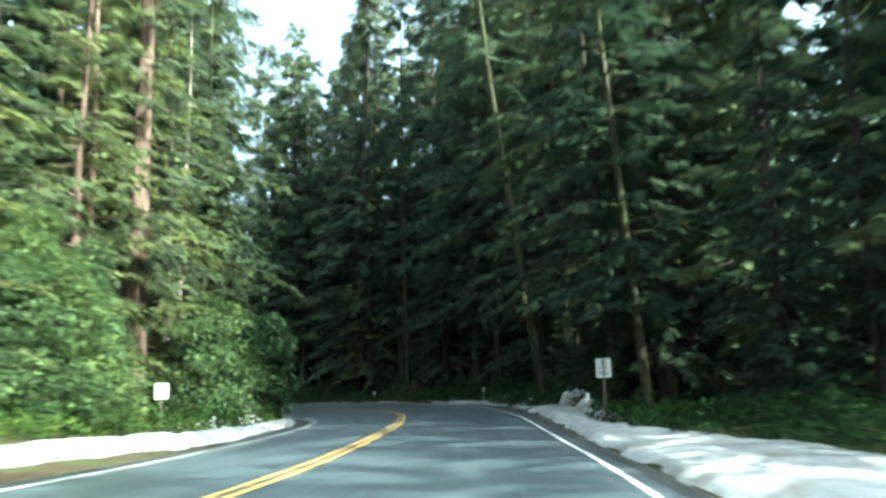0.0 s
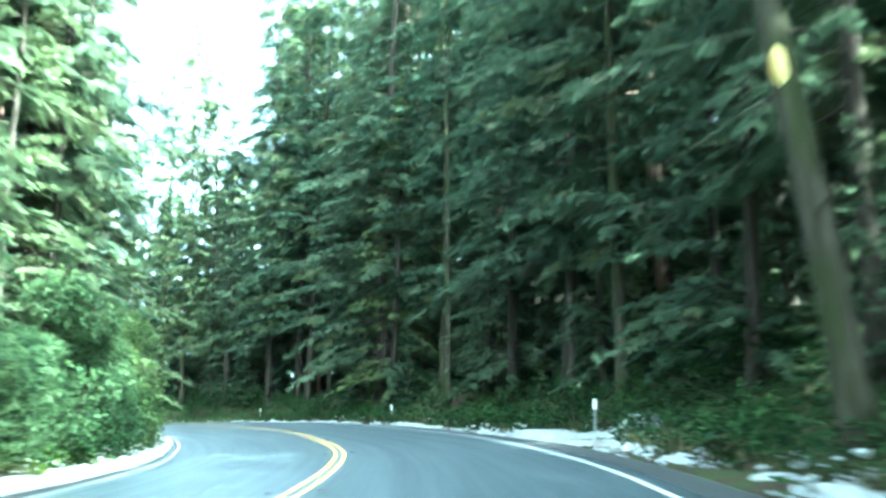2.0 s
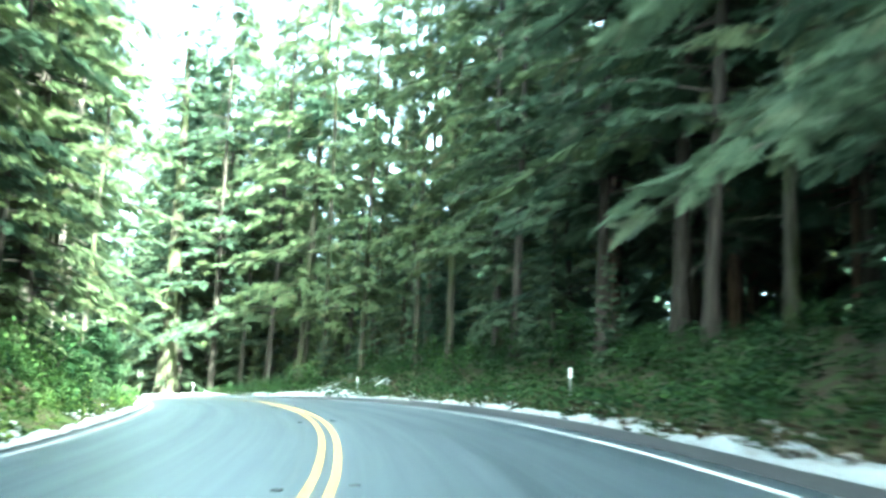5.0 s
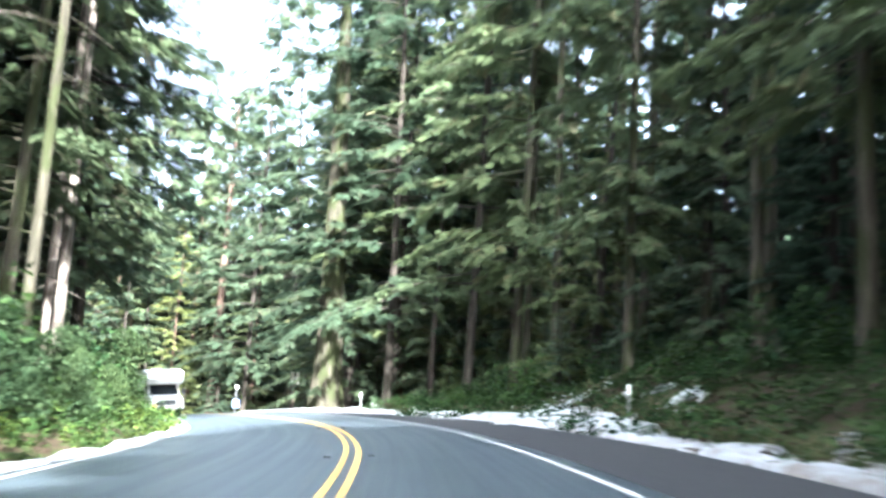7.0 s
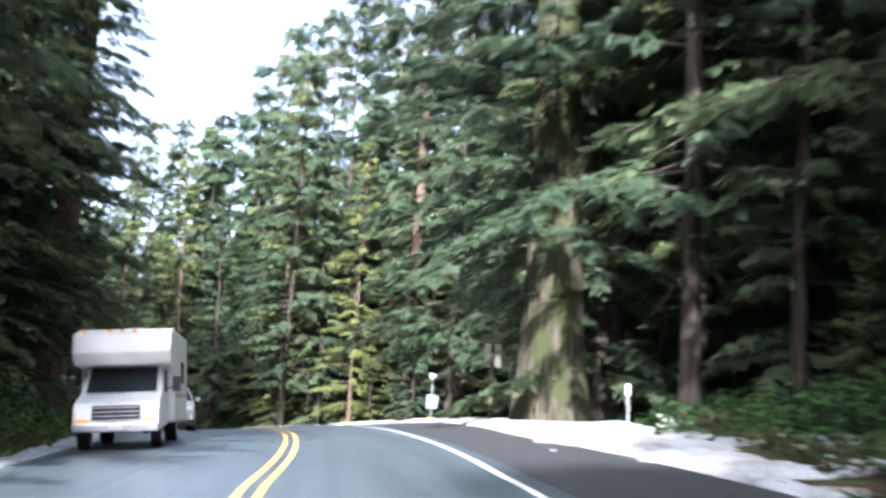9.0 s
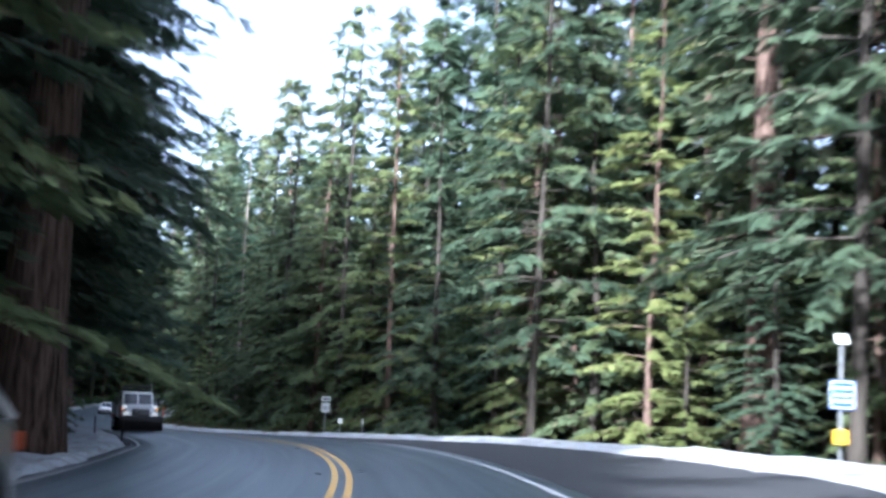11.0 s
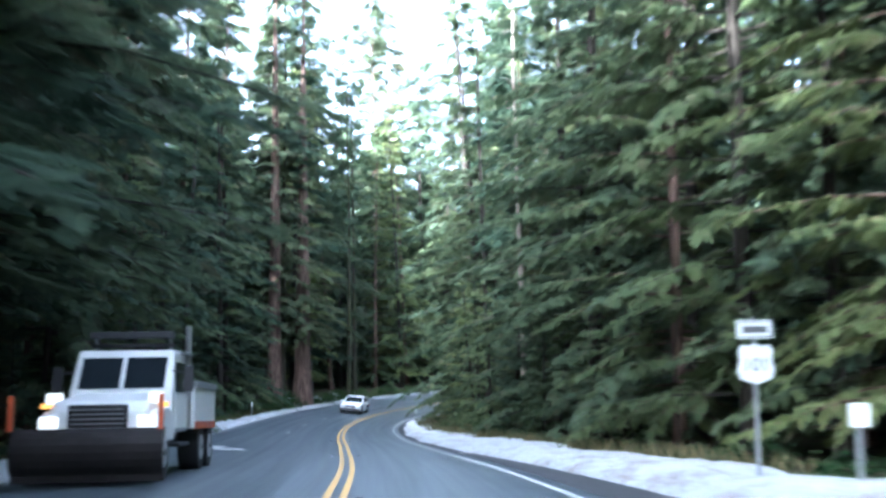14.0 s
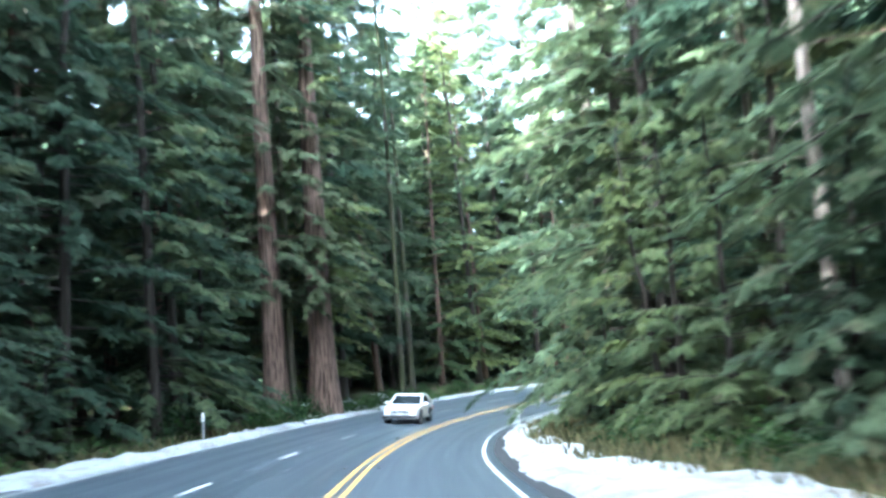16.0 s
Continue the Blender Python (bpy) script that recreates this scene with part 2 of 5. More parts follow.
# ---- mesh helpers ----
def fast_mesh(name, verts, faces, mat, smooth=False, uvs=None):
    """A mesh from an array of points and an array of faces with equally many corners, or a list of faces."""
    me = bpy.data.meshes.new(name)
    if isinstance(faces, np.ndarray):
        n, k = faces.shape
        me.vertices.add(len(verts))
        me.vertices.foreach_set("co", np.asarray(verts, np.float32).ravel())
        me.loops.add(n * k)
        me.loops.foreach_set("vertex_index", faces.astype(np.int32).ravel())
        me.polygons.add(n)
        me.polygons.foreach_set("loop_start", np.arange(0, n * k, k, dtype=np.int32))
    else:
        me.from_pydata([tuple(v) for v in verts], [], faces)
    if smooth:
        me.polygons.foreach_set("use_smooth", np.ones(len(me.polygons), bool))
    me.materials.append(mat)
    me.update(calc_edges=True)
    if uvs is not None:
        layer = me.uv_layers.new(name="uv")
        layer.data.foreach_set("uv", np.asarray(uvs, np.float32)[faces.ravel()].ravel())
    return me


def part(name, data, parent, label="", mat=None):
    if isinstance(data, bmesh.types.BMesh):
        me = bpy.data.meshes.new(name)
        data.to_mesh(me)
        data.free()
        me.materials.append(mat)
        data = me
    ob = new(name, data)
    ob.parent = parent
    return tagged(ob, label=label)


def thing(name, label, category, group="", kind=""):
    return tagged(new(name), label, category, group, kind)


def box(bm, lo, hi, bevel=0.0, m=None):
    lo, hi = Vector(lo), Vector(hi)
    r = bmesh.ops.create_cube(bm, size=1, matrix=Matrix.Translation((lo + hi) / 2) @ Matrix.Diagonal((*(hi - lo), 1)))
    vs = r["verts"]
    if bevel:
        es = list({e for v in vs for e in v.link_edges})
        vs = list({v for f in bmesh.ops.bevel(bm, geom=es, offset=bevel, segments=2, affect="EDGES", profile=0.6)["faces"] for v in f.verts})
    if m:
        bmesh.ops.transform(bm, matrix=m, verts=vs)
    return bm


def boxed(lo, hi, bevel=0.0, m=None):
    return box(bmesh.new(), lo, hi, bevel, m)


def rod(a, b, r0, r1, sides=10):
    a, b = Vector(a), Vector(b)
    bm = bmesh.new()
    turn = (b - a).to_track_quat("Z", "Y").to_matrix().to_4x4()
    bmesh.ops.create_cone(bm, cap_ends=True, segments=sides, radius1=r0, radius2=r1, depth=(b - a).length, matrix=Matrix.Translation((a + b) / 2) @ turn)
    return bm


def prism(outline, x0, x1, taper=None, bevel=0.0):
    """A side outline of (y, z) points drawn out from x0 to x1; taper(z) narrows it."""
    bm = bmesh.new()
    taper = taper or (lambda z: 1.0)
    rings = [[bm.verts.new((x * taper(z), y, z)) for y, z in outline] for x in (x0, x1)]
    n = len(outline)
    bm.faces.new(rings[0])
    bm.faces.new(rings[1][::-1])
    for i in range(n):
        bm.faces.new((rings[0][i], rings[1][i], rings[1][(i + 1) % n], rings[0][(i + 1) % n]))
    bmesh.ops.recalc_face_normals(bm, faces=bm.faces)
    if bevel:
        bmesh.ops.bevel(bm, geom=list(bm.edges), offset=bevel, segments=2, affect="EDGES", profile=0.6)
    return bm


def words(text, size, mat):
    c = bpy.data.curves.new("words", "FONT")
    c.body, c.size, c.align_x, c.align_y, c.extrude = text, size, "CENTER", "CENTER", 0.001
    ob = bpy.data.objects.new("words", c)
    me = bpy.data.meshes.new_from_object(ob)
    bpy.data.objects.remove(ob)
    me.materials.clear()
    me.materials.append(mat)
    me.transform(pose(0, 0, 0, 90))
    return me


def value_noise(x, y, scale, seed=0):
    """Smooth noise from 0 to 1 on arrays."""
    x, y = np.asarray(x, float) / scale, np.asarray(y, float) / scale
    xi, yi = np.floor(x).astype(np.int64), np.floor(y).astype(np.int64)
    fx, fy = x - xi, y - yi
    fx, fy = fx * fx * (3 - 2 * fx), fy * fy * (3 - 2 * fy)

    def corner(i, j):
        n = (i * 374761393 + j * 668265263 + seed * 974634541) & 0xFFFFFFFF
        n = ((n ^ (n >> 13)) * 1274126177) & 0xFFFFFFFF
        return ((n ^ (n >> 16)) & 0xFFFF) / 65535.0

    a, b, c, d = corner(xi, yi), corner(xi + 1, yi), corner(xi, yi + 1), corner(xi + 1, yi + 1)
    return (a * (1 - fx) + b * fx) * (1 - fy) + (c * (1 - fx) + d * fx) * fy


def fractal(x, y, scale, seed=0, octaves=3):
    out, amp, total = 0.0, 1.0, 0.0
    for k in range(octaves):
        out, total = out + amp * value_noise(x, y, scale / 2**k, seed + k), total + amp
        amp *= 0.5
    return out / total


def smooth01(u):
    u = np.clip(u, 0, 1)
    return u * u * (3 - 2 * u)


# ---- the road's line: x, y, height, cross-fall in degrees (plus: the left side is lower) ----
ROAD = [
    (-3.2, -90.0, -5.5, -1.4), (-1.1, -29.9, -1.84, -1.4), (0.0, 0.0, 0.02, -1.3), (0.9, 21.4, 1.23, 0.0), (0.9, 44.6, 2.72, 2.1),
    (-1.2, 67.4, 4.11, 4.2), (-5.8, 87.8, 5.24, 5.4), (-12.9, 106.4, 6.39, 5.4), (-21.0, 121.3, 7.25, 5.6), (-31.9, 136.7, 7.94, 5.2),
    (-45.5, 152.9, 8.49, 4.6), (-58.1, 164.8, 8.79, 4.8), (-71.3, 173.6, 8.87, 5.0), (-87.3, 181.7, 8.63, 4.8), (-103.1, 187.5, 7.88, 4.3),
    (-119.3, 191.1, 6.91, 3.4), (-134.5, 193.0, 5.81, 2.5), (-152.3, 193.2, 4.61, 0.4), (-169.0, 192.5, 3.43, -1.5), (-184.0, 191.6, 2.46, -2.6),
    (-199.0, 191.2, 1.73, -3.7), (-214.0, 192.1, 1.19, -4.5), (-228.7, 195.1, 0.85, -5.0), (-242.4, 201.0, 0.7, -5.3), (-256.0, 213.0, 0.73, -5.3),
    (-290.0, 262.0, 2.0, -4.2),
]
RP = np.array(ROAD)
tang = np.gradient(RP, axis=0)
dense = []
for i in range(len(RP) - 1):
    for u in np.arange(0, 1, 1 / 40):
        h = (2 * u**3 - 3 * u**2 + 1, u**3 - 2 * u**2 + u, -2 * u**3 + 3 * u**2, u**3 - u**2)
        dense.append(h[0] * RP[i] + h[1] * tang[i] + h[2] * RP[i + 1] + h[3] * tang[i + 1])
dense = np.array(dense)
run = np.r_[0, np.cumsum(np.hypot(*np.diff(dense[:, :2], axis=0).T))]
run -= run[np.argmin((dense[:, :2] ** 2).sum(1))]
S = np.arange(math.ceil(run[0]), math.floor(run[-1]), 1.0)
LINE = np.stack([np.interp(S, run, dense[:, k]) for k in range(4)], 1)
AHEAD = np.gradient(LINE[:, :2], axis=0)
AHEAD /= np.linalg.norm(AHEAD, axis=1)[:, None]


def table(rows):
    a = np.array(rows, float)
    return lambda s, k=1: np.interp(s, a[:, 0], a[:, k])


# run along the road: yellow line, right white line, left white line (offsets to the right)
MARKS = table([(-90, -3.27, 1.61, -6.01), (-15, -3.27, 1.61, -6.01), (0, -3.2, 1.68, -6.16), (15, -3.09, 1.77, -6.31), (30, -2.97, 1.84, -6.44), (45, -2.73, 2.16, -6.7),
               (60, -2.23, 2.6, -7.16), (75, -1.89, 2.68, -7.51), (90, -1.73, 2.97, -7.75), (105, -1.15, 2.97, -7.28), (120, -0.97, 2.81, -6.63), (135, -0.97, 2.54, -6.39),
               (150, -1.02, 2.23, -6.3), (165, -1.18, 1.82, -6.25), (180, -1.52, 1.4, -6.11), (195, -1.77, 1.2, -6.51), (210, -1.39, 1.43, -6.71), (225, -1.18, 1.64, -6.79),
               (240, -1.15, 1.69, -6.89), (255, -1.14, 1.77, -6.95), (270, -1.1, 2.15, -7.03), (285, -1.15, 1.91, -7.29), (300, -1.22, 1.66, -7.36), (315, -1.21, 1.67, -7.17),
               (330, -1.14, 1.73, -7.0), (345, -1.11, 1.87, -6.86), (360, -1.15, 1.94, -6.73), (375, -1.23, 1.92, -6.61), (390, -1.3, 1.89, -6.54), (405, -1.36, 1.83, -6.48),
               (420, -1.42, 1.77, -6.42), (460, -1.4, 1.8, -6.5)])
# right side: asphalt's edge, snow's inner and outer edge, tree line, bank's height, bank's width
RIGHT = table([(-90, 2.41, 2.71, 6.31, 7.8, 0.6, 6), (0, 2.28, 2.68, 6.0, 9.9, 0.1, 6), (20, 2.34, 2.54, 5.7, 8.9, 0.1, 6), (27, 2.46, 2.66, 4.8, 8.5, 0.15, 6), (31, 2.47, 2.77, 4.67, 8.0, -0.2, 2.2),
               (36, 2.62, 3.02, 5.22, 7.5, -0.48, 1.5), (44, 2.99, 3.49, 6.2, 7.6, -0.42, 1.6), (50, 3.18, 3.78, 5.4, 7.6, 0.5, 4.5), (60, 3.43, 4.13, 4.93, 7.5, 1.87, 5), (68, 3.56, 4.06, 5.06, 7.9, 2.12, 6),
               (75, 3.5, 3.9, 7.0, 8.7, 2.21, 6), (82, 3.53, 3.93, 4.93, 7.7, 2.21, 6), (100, 4.04, 4.54, 5.64, 8.3, 2.38, 6), (118, 3.62, 3.82, 4.82, 7.8, 2.38, 6), (145, 4.06, 4.36, 5.36, 8.8, 2.55, 6),
               (162, 4.43, 4.83, 6.2, 9.3, 2.55, 6), (182, 4.0, 4.2, 8.0, 9.5, 2.04, 5.2), (187, 3.5, 3.6, 5.6, 9.0, 1.6, 6), (205, 3.44, 3.44, 7.04, 10.0, 0.6, 6), (232, 5.73, 5.53, 11.53, 14.0, -0.4, 6),
               (250, 5.35, 5.15, 14.35, 16.8, -0.5, 6), (262, 5.11, 5.01, 11.41, 13.9, -0.45, 6), (276, 3.21, 3.11, 7.01, 9.5, -0.35, 6), (300, 2.44, 2.34, 6.44, 8.3, -0.15, 6), (320, 2.37, 2.27, 4.67, 6.5, 0.1, 5),
               (340, 2.45, 2.35, 3.95, 5.4, 0.3, 5), (380, 2.59, 2.49, 3.89, 5.8, 0.6, 5), (460, 2.46, 2.36, 3.66, 6.1, 0.6, 5)])
# left side, all counted to the left
LEFT = table([(-90, 6.51, 7.21, 9.01, 11.0, 0.6, 5), (10, 6.85, 8.9, 11.2, 14.6, 0.3, 5), (20, 6.9, 8.7, 10.9, 14.4, 0.4, 5), (27, 6.95, 7.8, 10.4, 14.2, 0.5, 5), (34, 7.5, 7.8, 9.8, 14.0, 0.5, 5), (41, 7.8, 8.1, 9.6, 13.4, 0.4, 5), (48, 7.8, 8.0, 9.5, 12.9, 0.2, 5), (60, 8.3, 8.5, 9.7, 13.1, 0.1, 5),
              (90, 8.25, 8.15, 9.15, 12.7, 1.6, 5), (110, 7.53, 7.23, 8.03, 10.7, 1.6, 4), (160, 6.82, 6.62, 7.22, 8.8, 2.2, 4), (182, 6.28, 5.98, 6.58, 8.3, 2.2, 4), (215, 6.77, 6.47, 7.47, 10.1, 0.8, 4),
              (235, 7.35, 7.05, 8.55, 10.9, 0.2, 4), (250, 7.45, 7.45, 10.05, 12.1, -0.1, 4), (267, 7.47, 7.77, 10.97, 12.6, -0.3, 4), (280, 7.55, 7.55, 10.45, 12.2, -0.4, 4), (306, 8.07, 7.87, 10.07, 11.7, -0.4, 4),
              (324, 7.35, 7.15, 8.65, 10.5, -0.2, 4), (345, 7.21, 7.01, 8.31, 10.1, 0.2, 4), (380, 7.09, 6.89, 8.09, 10.1, 0.6, 4), (460, 6.92, 6.72, 7.92, 9.9, 0.6, 4)])


def surface(s, off):
    """The road's surface, and beyond its edges the level that it would have there."""
    lim = np.clip(off, -LEFT(s), RIGHT(s))
    x, y, z, bank = (np.interp(s, S, LINE[:, k]) for k in range(4))
    tx, ty = np.interp(s, S, AHEAD[:, 0]), np.interp(s, S, AHEAD[:, 1])
    return x + ty * off, y - tx * off, z + lim * np.tan(np.radians(bank))


def lift(s, off, x, y):
    """How far the ground lies above the road's level."""
    e = np.where(off > 0, off - RIGHT(s), -off - LEFT(s))
    tall, wide = (np.where(off > 0, RIGHT(s, k), LEFT(s, k)) for k in (5, 6))
    near = -0.14 + 0.13 * smooth01((e - 0.2) / 1.0)
    foot = np.where((off > 0) & (tall > 1.0), 2.0, 0.9)
    hump = tall * smooth01((e - foot) / wide) * (0.75 + 0.5 * fractal(x, y, 9, 3))
    rough = smooth01((e - 1.8) / 3.0) * (fractal(x, y, 3.0, 7) - 0.5) * 0.7 * np.clip(tall, 0.15, 1.0)
    roll = smooth01((e - 8) / 40.0) * (fractal(x, y, 60, 11) - 0.5) * 9.0
    return np.where(e < 0, -0.14, near + hump + rough + roll)


def locate(x, y):
    """Run along the road and offset to its right of points."""
    x, y = np.asarray(x, float).ravel(), np.asarray(y, float).ravel()
    s, off = np.empty(len(x)), np.empty(len(x))
    for a in range(0, len(x), 4000):
        dx, dy = x[a:a + 4000, None] - LINE[None, :, 0], y[a:a + 4000, None] - LINE[None, :, 1]
        i = (dx * dx + dy * dy).argmin(1)
        k = np.arange(len(i))
        dx, dy, tx, ty = dx[k, i], dy[k, i], AHEAD[i, 0], AHEAD[i, 1]
        s[a:a + 4000] = S[i] + np.clip(dx * tx + dy * ty, -1, 1)
        side = dx * ty - dy * tx
        off[a:a + 4000] = np.sign(side) * np.hypot(dx, dy)
    return s, off


def ground_at(x, y):
    s, off = locate(x, y)
    z = surface(s, off)[2] + lift(s, off, np.asarray(x, float).ravel(), np.asarray(y, float).ravel())
    return z + (5.0 - z) * smooth01((np.abs(off) - 35) / 60.0)


def put(s, off):
    """The place on the ground at a run and an offset."""
    x, y, _ = surface(float(s), float(off))
    return float(x), float(y), float(ground_at([x], [y])[0])


# ---- ground, road, markings ----
def axis(lo, hi, step):
    mid = np.arange(lo, hi + 0.1, step)
    out = np.array([6, 15, 30, 60, 120, 250, 500, 1000, 2500], float)
    return np.r_[lo - out[::-1], mid, hi + out]


gx, gy = axis(-320, 60, 1.5), axis(-80, 285, 1.5)
X, Y = np.meshgrid(gx, gy)
Z = ground_at(X, Y)
nx, ny = len(gx), len(gy)
idx = np.arange(nx * ny).reshape(ny, nx)
quads = np.stack([idx[:-1, :-1], idx[:-1, 1:], idx[1:, 1:], idx[1:, :-1]], -1).reshape(-1, 4)
ground = new("ground", fast_mesh("ground", np.stack([X.ravel(), Y.ravel(), Z], 1), quads, GROUND, True))
tagged(ground, "dark forest floor of needles, moss and brown litter", "ground", kind="structure")


def ribbon(name, s_values, left, right, mat, z=0.0, cuts=1, skirt=0.0):
    """A strip along the road between two offsets."""
    s_values = np.asarray(s_values, float)
    rows = []
    for k in range(cuts + 1):
        off = left(s_values) + (right(s_values) - left(s_values)) * k / cuts
        x, y, h = surface(s_values, off)
        rows.append(np.stack([x, y, h + z, s_values, off], 1))
    if skirt:
        rows = [rows[0] - (0, 0, skirt, 0, 0)] + rows + [rows[-1] - (0, 0, skirt, 0, 0)]
    a = np.stack(rows)
    n, m = a.shape[:2]
    ids = np.arange(n * m).reshape(n, m)
    q = np.stack([ids[:-1, :-1], ids[1:, :-1], ids[1:, 1:], ids[:-1, 1:]], -1).reshape(-1, 4)
    flat = a.reshape(-1, 5)
    me = fast_mesh(name, flat[:, :3], q, mat)
    uv = me.uv_layers.new(name="uv")
    uv.data.foreach_set("uv", flat[q.ravel()][:, [4, 3]].astype(np.float32).ravel())
    return new(name, me)


every = np.arange(-80, 440, 1.0)
road = ribbon("road", every, lambda s: -LEFT(s), lambda s: RIGHT(s), ASPHALT, 0.0, 10, 0.3)
SHOULDER = mat_plain("worn_shoulder", (0.038, 0.038, 0.039), 0.7, 0, 0.4, 7.0, 0.3)
for inner, outer in ((lambda s: MARKS(s, 2) + 0.3, lambda s: RIGHT(s) - 0.02), (lambda s: 0.02 - LEFT(s), lambda s: MARKS(s, 3) - 0.3)):
    tagged(ribbon("shoulder", every, inner, lambda s: np.maximum(outer(s), inner(s) + 0.02), SHOULDER, 0.004, 4), "dark brownish shoulder of broken asphalt and grit", "shoulder", kind="structure")
tagged(road, "worn blue-grey asphalt road curving through the forest", "road", kind="structure")
for shift in (-0.17, 0.07):
    tagged(ribbon("road_marking", every, lambda s: MARKS(s) + shift, lambda s: MARKS(s) + shift + 0.11, YELLOW, 0.006), "solid yellow centre line painted on the asphalt", "road marking", kind="structure")
tagged(ribbon("road_marking", every, lambda s: MARKS(s, 2) - 0.05, lambda s: MARKS(s, 2) + 0.05, WHITE_LINE, 0.006), "solid white edge line painted on the asphalt", "road marking", kind="structure")
tagged(ribbon("road_marking", every, lambda s: MARKS(s, 3) - 0.05, lambda s: MARKS(s, 3) + 0.05, WHITE_LINE, 0.006), "solid white edge line painted on the asphalt", "road marking", kind="structure")
for s0 in np.arange(317.3, 420, 10.0):
    d = ribbon("lane_dash", np.linspace(s0, s0 + 2.6, 4), lambda s: np.interp(s, [300, 320, 340, 400], [-4.1, -3.9, -3.5, -3.8]) - 0.06, lambda s: np.interp(s, [300, 320, 340, 400], [-4.1, -3.9, -3.5, -3.8]) + 0.06, WHITE_LINE, 0.006)
    tagged(d, "short white lane dash painted on the asphalt", "road marking", "lane dashes", "structure")


def arrow(s0, off, turn):
    """A merge arrow: a bent shaft with a head."""
    pts = [(0, -0.1), (1.9, -0.1), (2.3, 0.35), (2.05, 0.6), (3.6, 0.95), (3.1, -0.3), (2.75, -0.05), (2.2, -0.5), (0, -0.5)]
    c = [surface(s0 - u, off + turn * v) for u, v in pts]
    me = fast_mesh("lane_arrow", [(float(x), float(y), float(z) + 0.007) for x, y, z in c], [list(range(len(pts)))], WHITE_LINE)
    tagged(new("lane_arrow", me), "white painted lane arrow on the asphalt", "road marking", "lane arrows", "structure")


arrow(226.5, -4.8, 1)
arrow(302, -5.2, 1)
arrow(360, -4.6, 1)
stud_mesh = None
for s0 in np.arange(2, 380, 14.6):
    for side in (-0.42, 0.36):
        x, y, z = surface(s0, MARKS(s0) + side)
        if stud_mesh is None:
            bm = boxed((-0.05, -0.05, 0), (0.05, 0.05, 0.018), 0.008)
            stud_mesh = bpy.data.meshes.new("road_stud")
            bm.to_mesh(stud_mesh)
            bm.free()
            stud_mesh.materials.append(STUD)
        st = new("road_stud", stud_mesh)
        st.matrix_world = pose(float(x), float(y), float(z) + 0.002)
        tagged(st, "small grey raised reflector glued to the asphalt", "road stud", "road studs")


def snow_sheet(name, s0, s1, side, cover, thick, label, seed, ragged=1.5, reach=1.0):
    """Ploughed and melting snow between the inner and outer edge of one side. cover: how closed it is."""
    edge = RIGHT if side > 0 else LEFT
    ss, vv = np.arange(s0, s1, 0.33), np.linspace(-0.25, 1.35, 30)
    A, B = np.meshgrid(ss, vv, indexing="ij")
    off = side * (edge(A, 2) + (edge(A, 3) - edge(A, 2)) * B * np.where(B > 0, reach, 1.0))
    x, y, z = surface(A.ravel(), off.ravel())
    s, o = A.ravel(), off.ravel()
    inside = np.minimum(B.ravel() + 0.0, 1 - B.ravel())
    ends = smooth01((s - s0) / 4) * smooth01((s1 - s) / 4)
    body = smooth01((inside + 0.12) / 0.3) * ends
    rag = fractal(x, y, 1.5, seed, 4)
    t = thick * (body * (cover + 0.55) - 0.55 + (rag - 0.5) * ragged) + 0.035 * (fractal(x, y, 0.5, seed + 9, 2) - 0.5) - 0.02
    base = z + np.maximum(lift(s, o, x, y), -0.03 - 0.9 * smooth01((np.abs(o) - edge(s) - 0.4) / 2.0))
    h = np.where(t > 0, base + 0.02 + np.minimum(t, thick * 1.3), base - 0.12)
    n, m = A.shape
    ids = np.arange(n * m).reshape(n, m)
    q = np.stack([ids[:-1, :-1], ids[1:, :-1], ids[1:, 1:], ids[:-1, 1:]], -1).reshape(-1, 4)
    q = q[(t[q] > 0).any(1)]
    used = np.unique(q)
    remap = np.zeros(n * m, int)
    remap[used] = np.arange(len(used))
    ob = new(name, fast_mesh(name, np.stack([x, y, h], 1)[used], remap[q], SNOW, True))
    tagged(ob, label, "snow", "roadside snow", "stuff")


snow_sheet("snow_bank", -30, 54, 1, 1.0, 0.13, "wide bank of old white snow on the gravel verge", 21)
snow_sheet("snow_bank", 46, 130, 1, 0.4, 0.14, "broken strip of melting snow below the brushy bank", 23, 3.6)
snow_sheet("snow_bank", 72, 82, 1, 0.9, 0.16, "solid patch of old snow beside a marker post", 24, 4.2)
snow_sheet("snow_bank", 150, 172, 1, 0.6, 0.1, "narrow ragged strip of snow at the foot of the bank", 28, 3.2)
snow_sheet("snow_bank", 126, 206, 1, 0.22, 0.2, "patches of melting snow over the brushy bank", 25, 3.4)
snow_sheet("snow_bank", 167, 192, 1, 0.85, 0.26, "thick patch of old snow lying up the brushy bank", 26, 3.0)
snow_sheet("snow_bank", 172, 186, 1, 0.35, 0.18, "broken snow spread up the face of the bank", 30, 3.8, 1.25)
snow_sheet("snow_bank", 203, 282, 1, 1.1, 0.2, "wide sheet of clean snow beside the paved turnout", 27)
snow_sheet("snow_bank", 279, 430, 1, 0.9, 0.18, "strip of ploughed snow beside the curve", 29, 2.4)
snow_sheet("snow_bank", -30, 62, -1, 0.8, 0.2, "strip of snow under the roadside bushes", 31)
snow_sheet("snow_bank", 38, 62, -1, 0.1, 0.2, "ragged snow draped over the brushy slope", 32, 4.4, 2.1)
snow_sheet("snow_bank", 58, 112, -1, 0.75, 0.2, "crusted snow heaped against the inner verge", 33, 2.2)
snow_sheet("snow_bank", 108, 228, -1, 0.55, 0.14, "thin snow line beside the inner edge of the curve", 35)
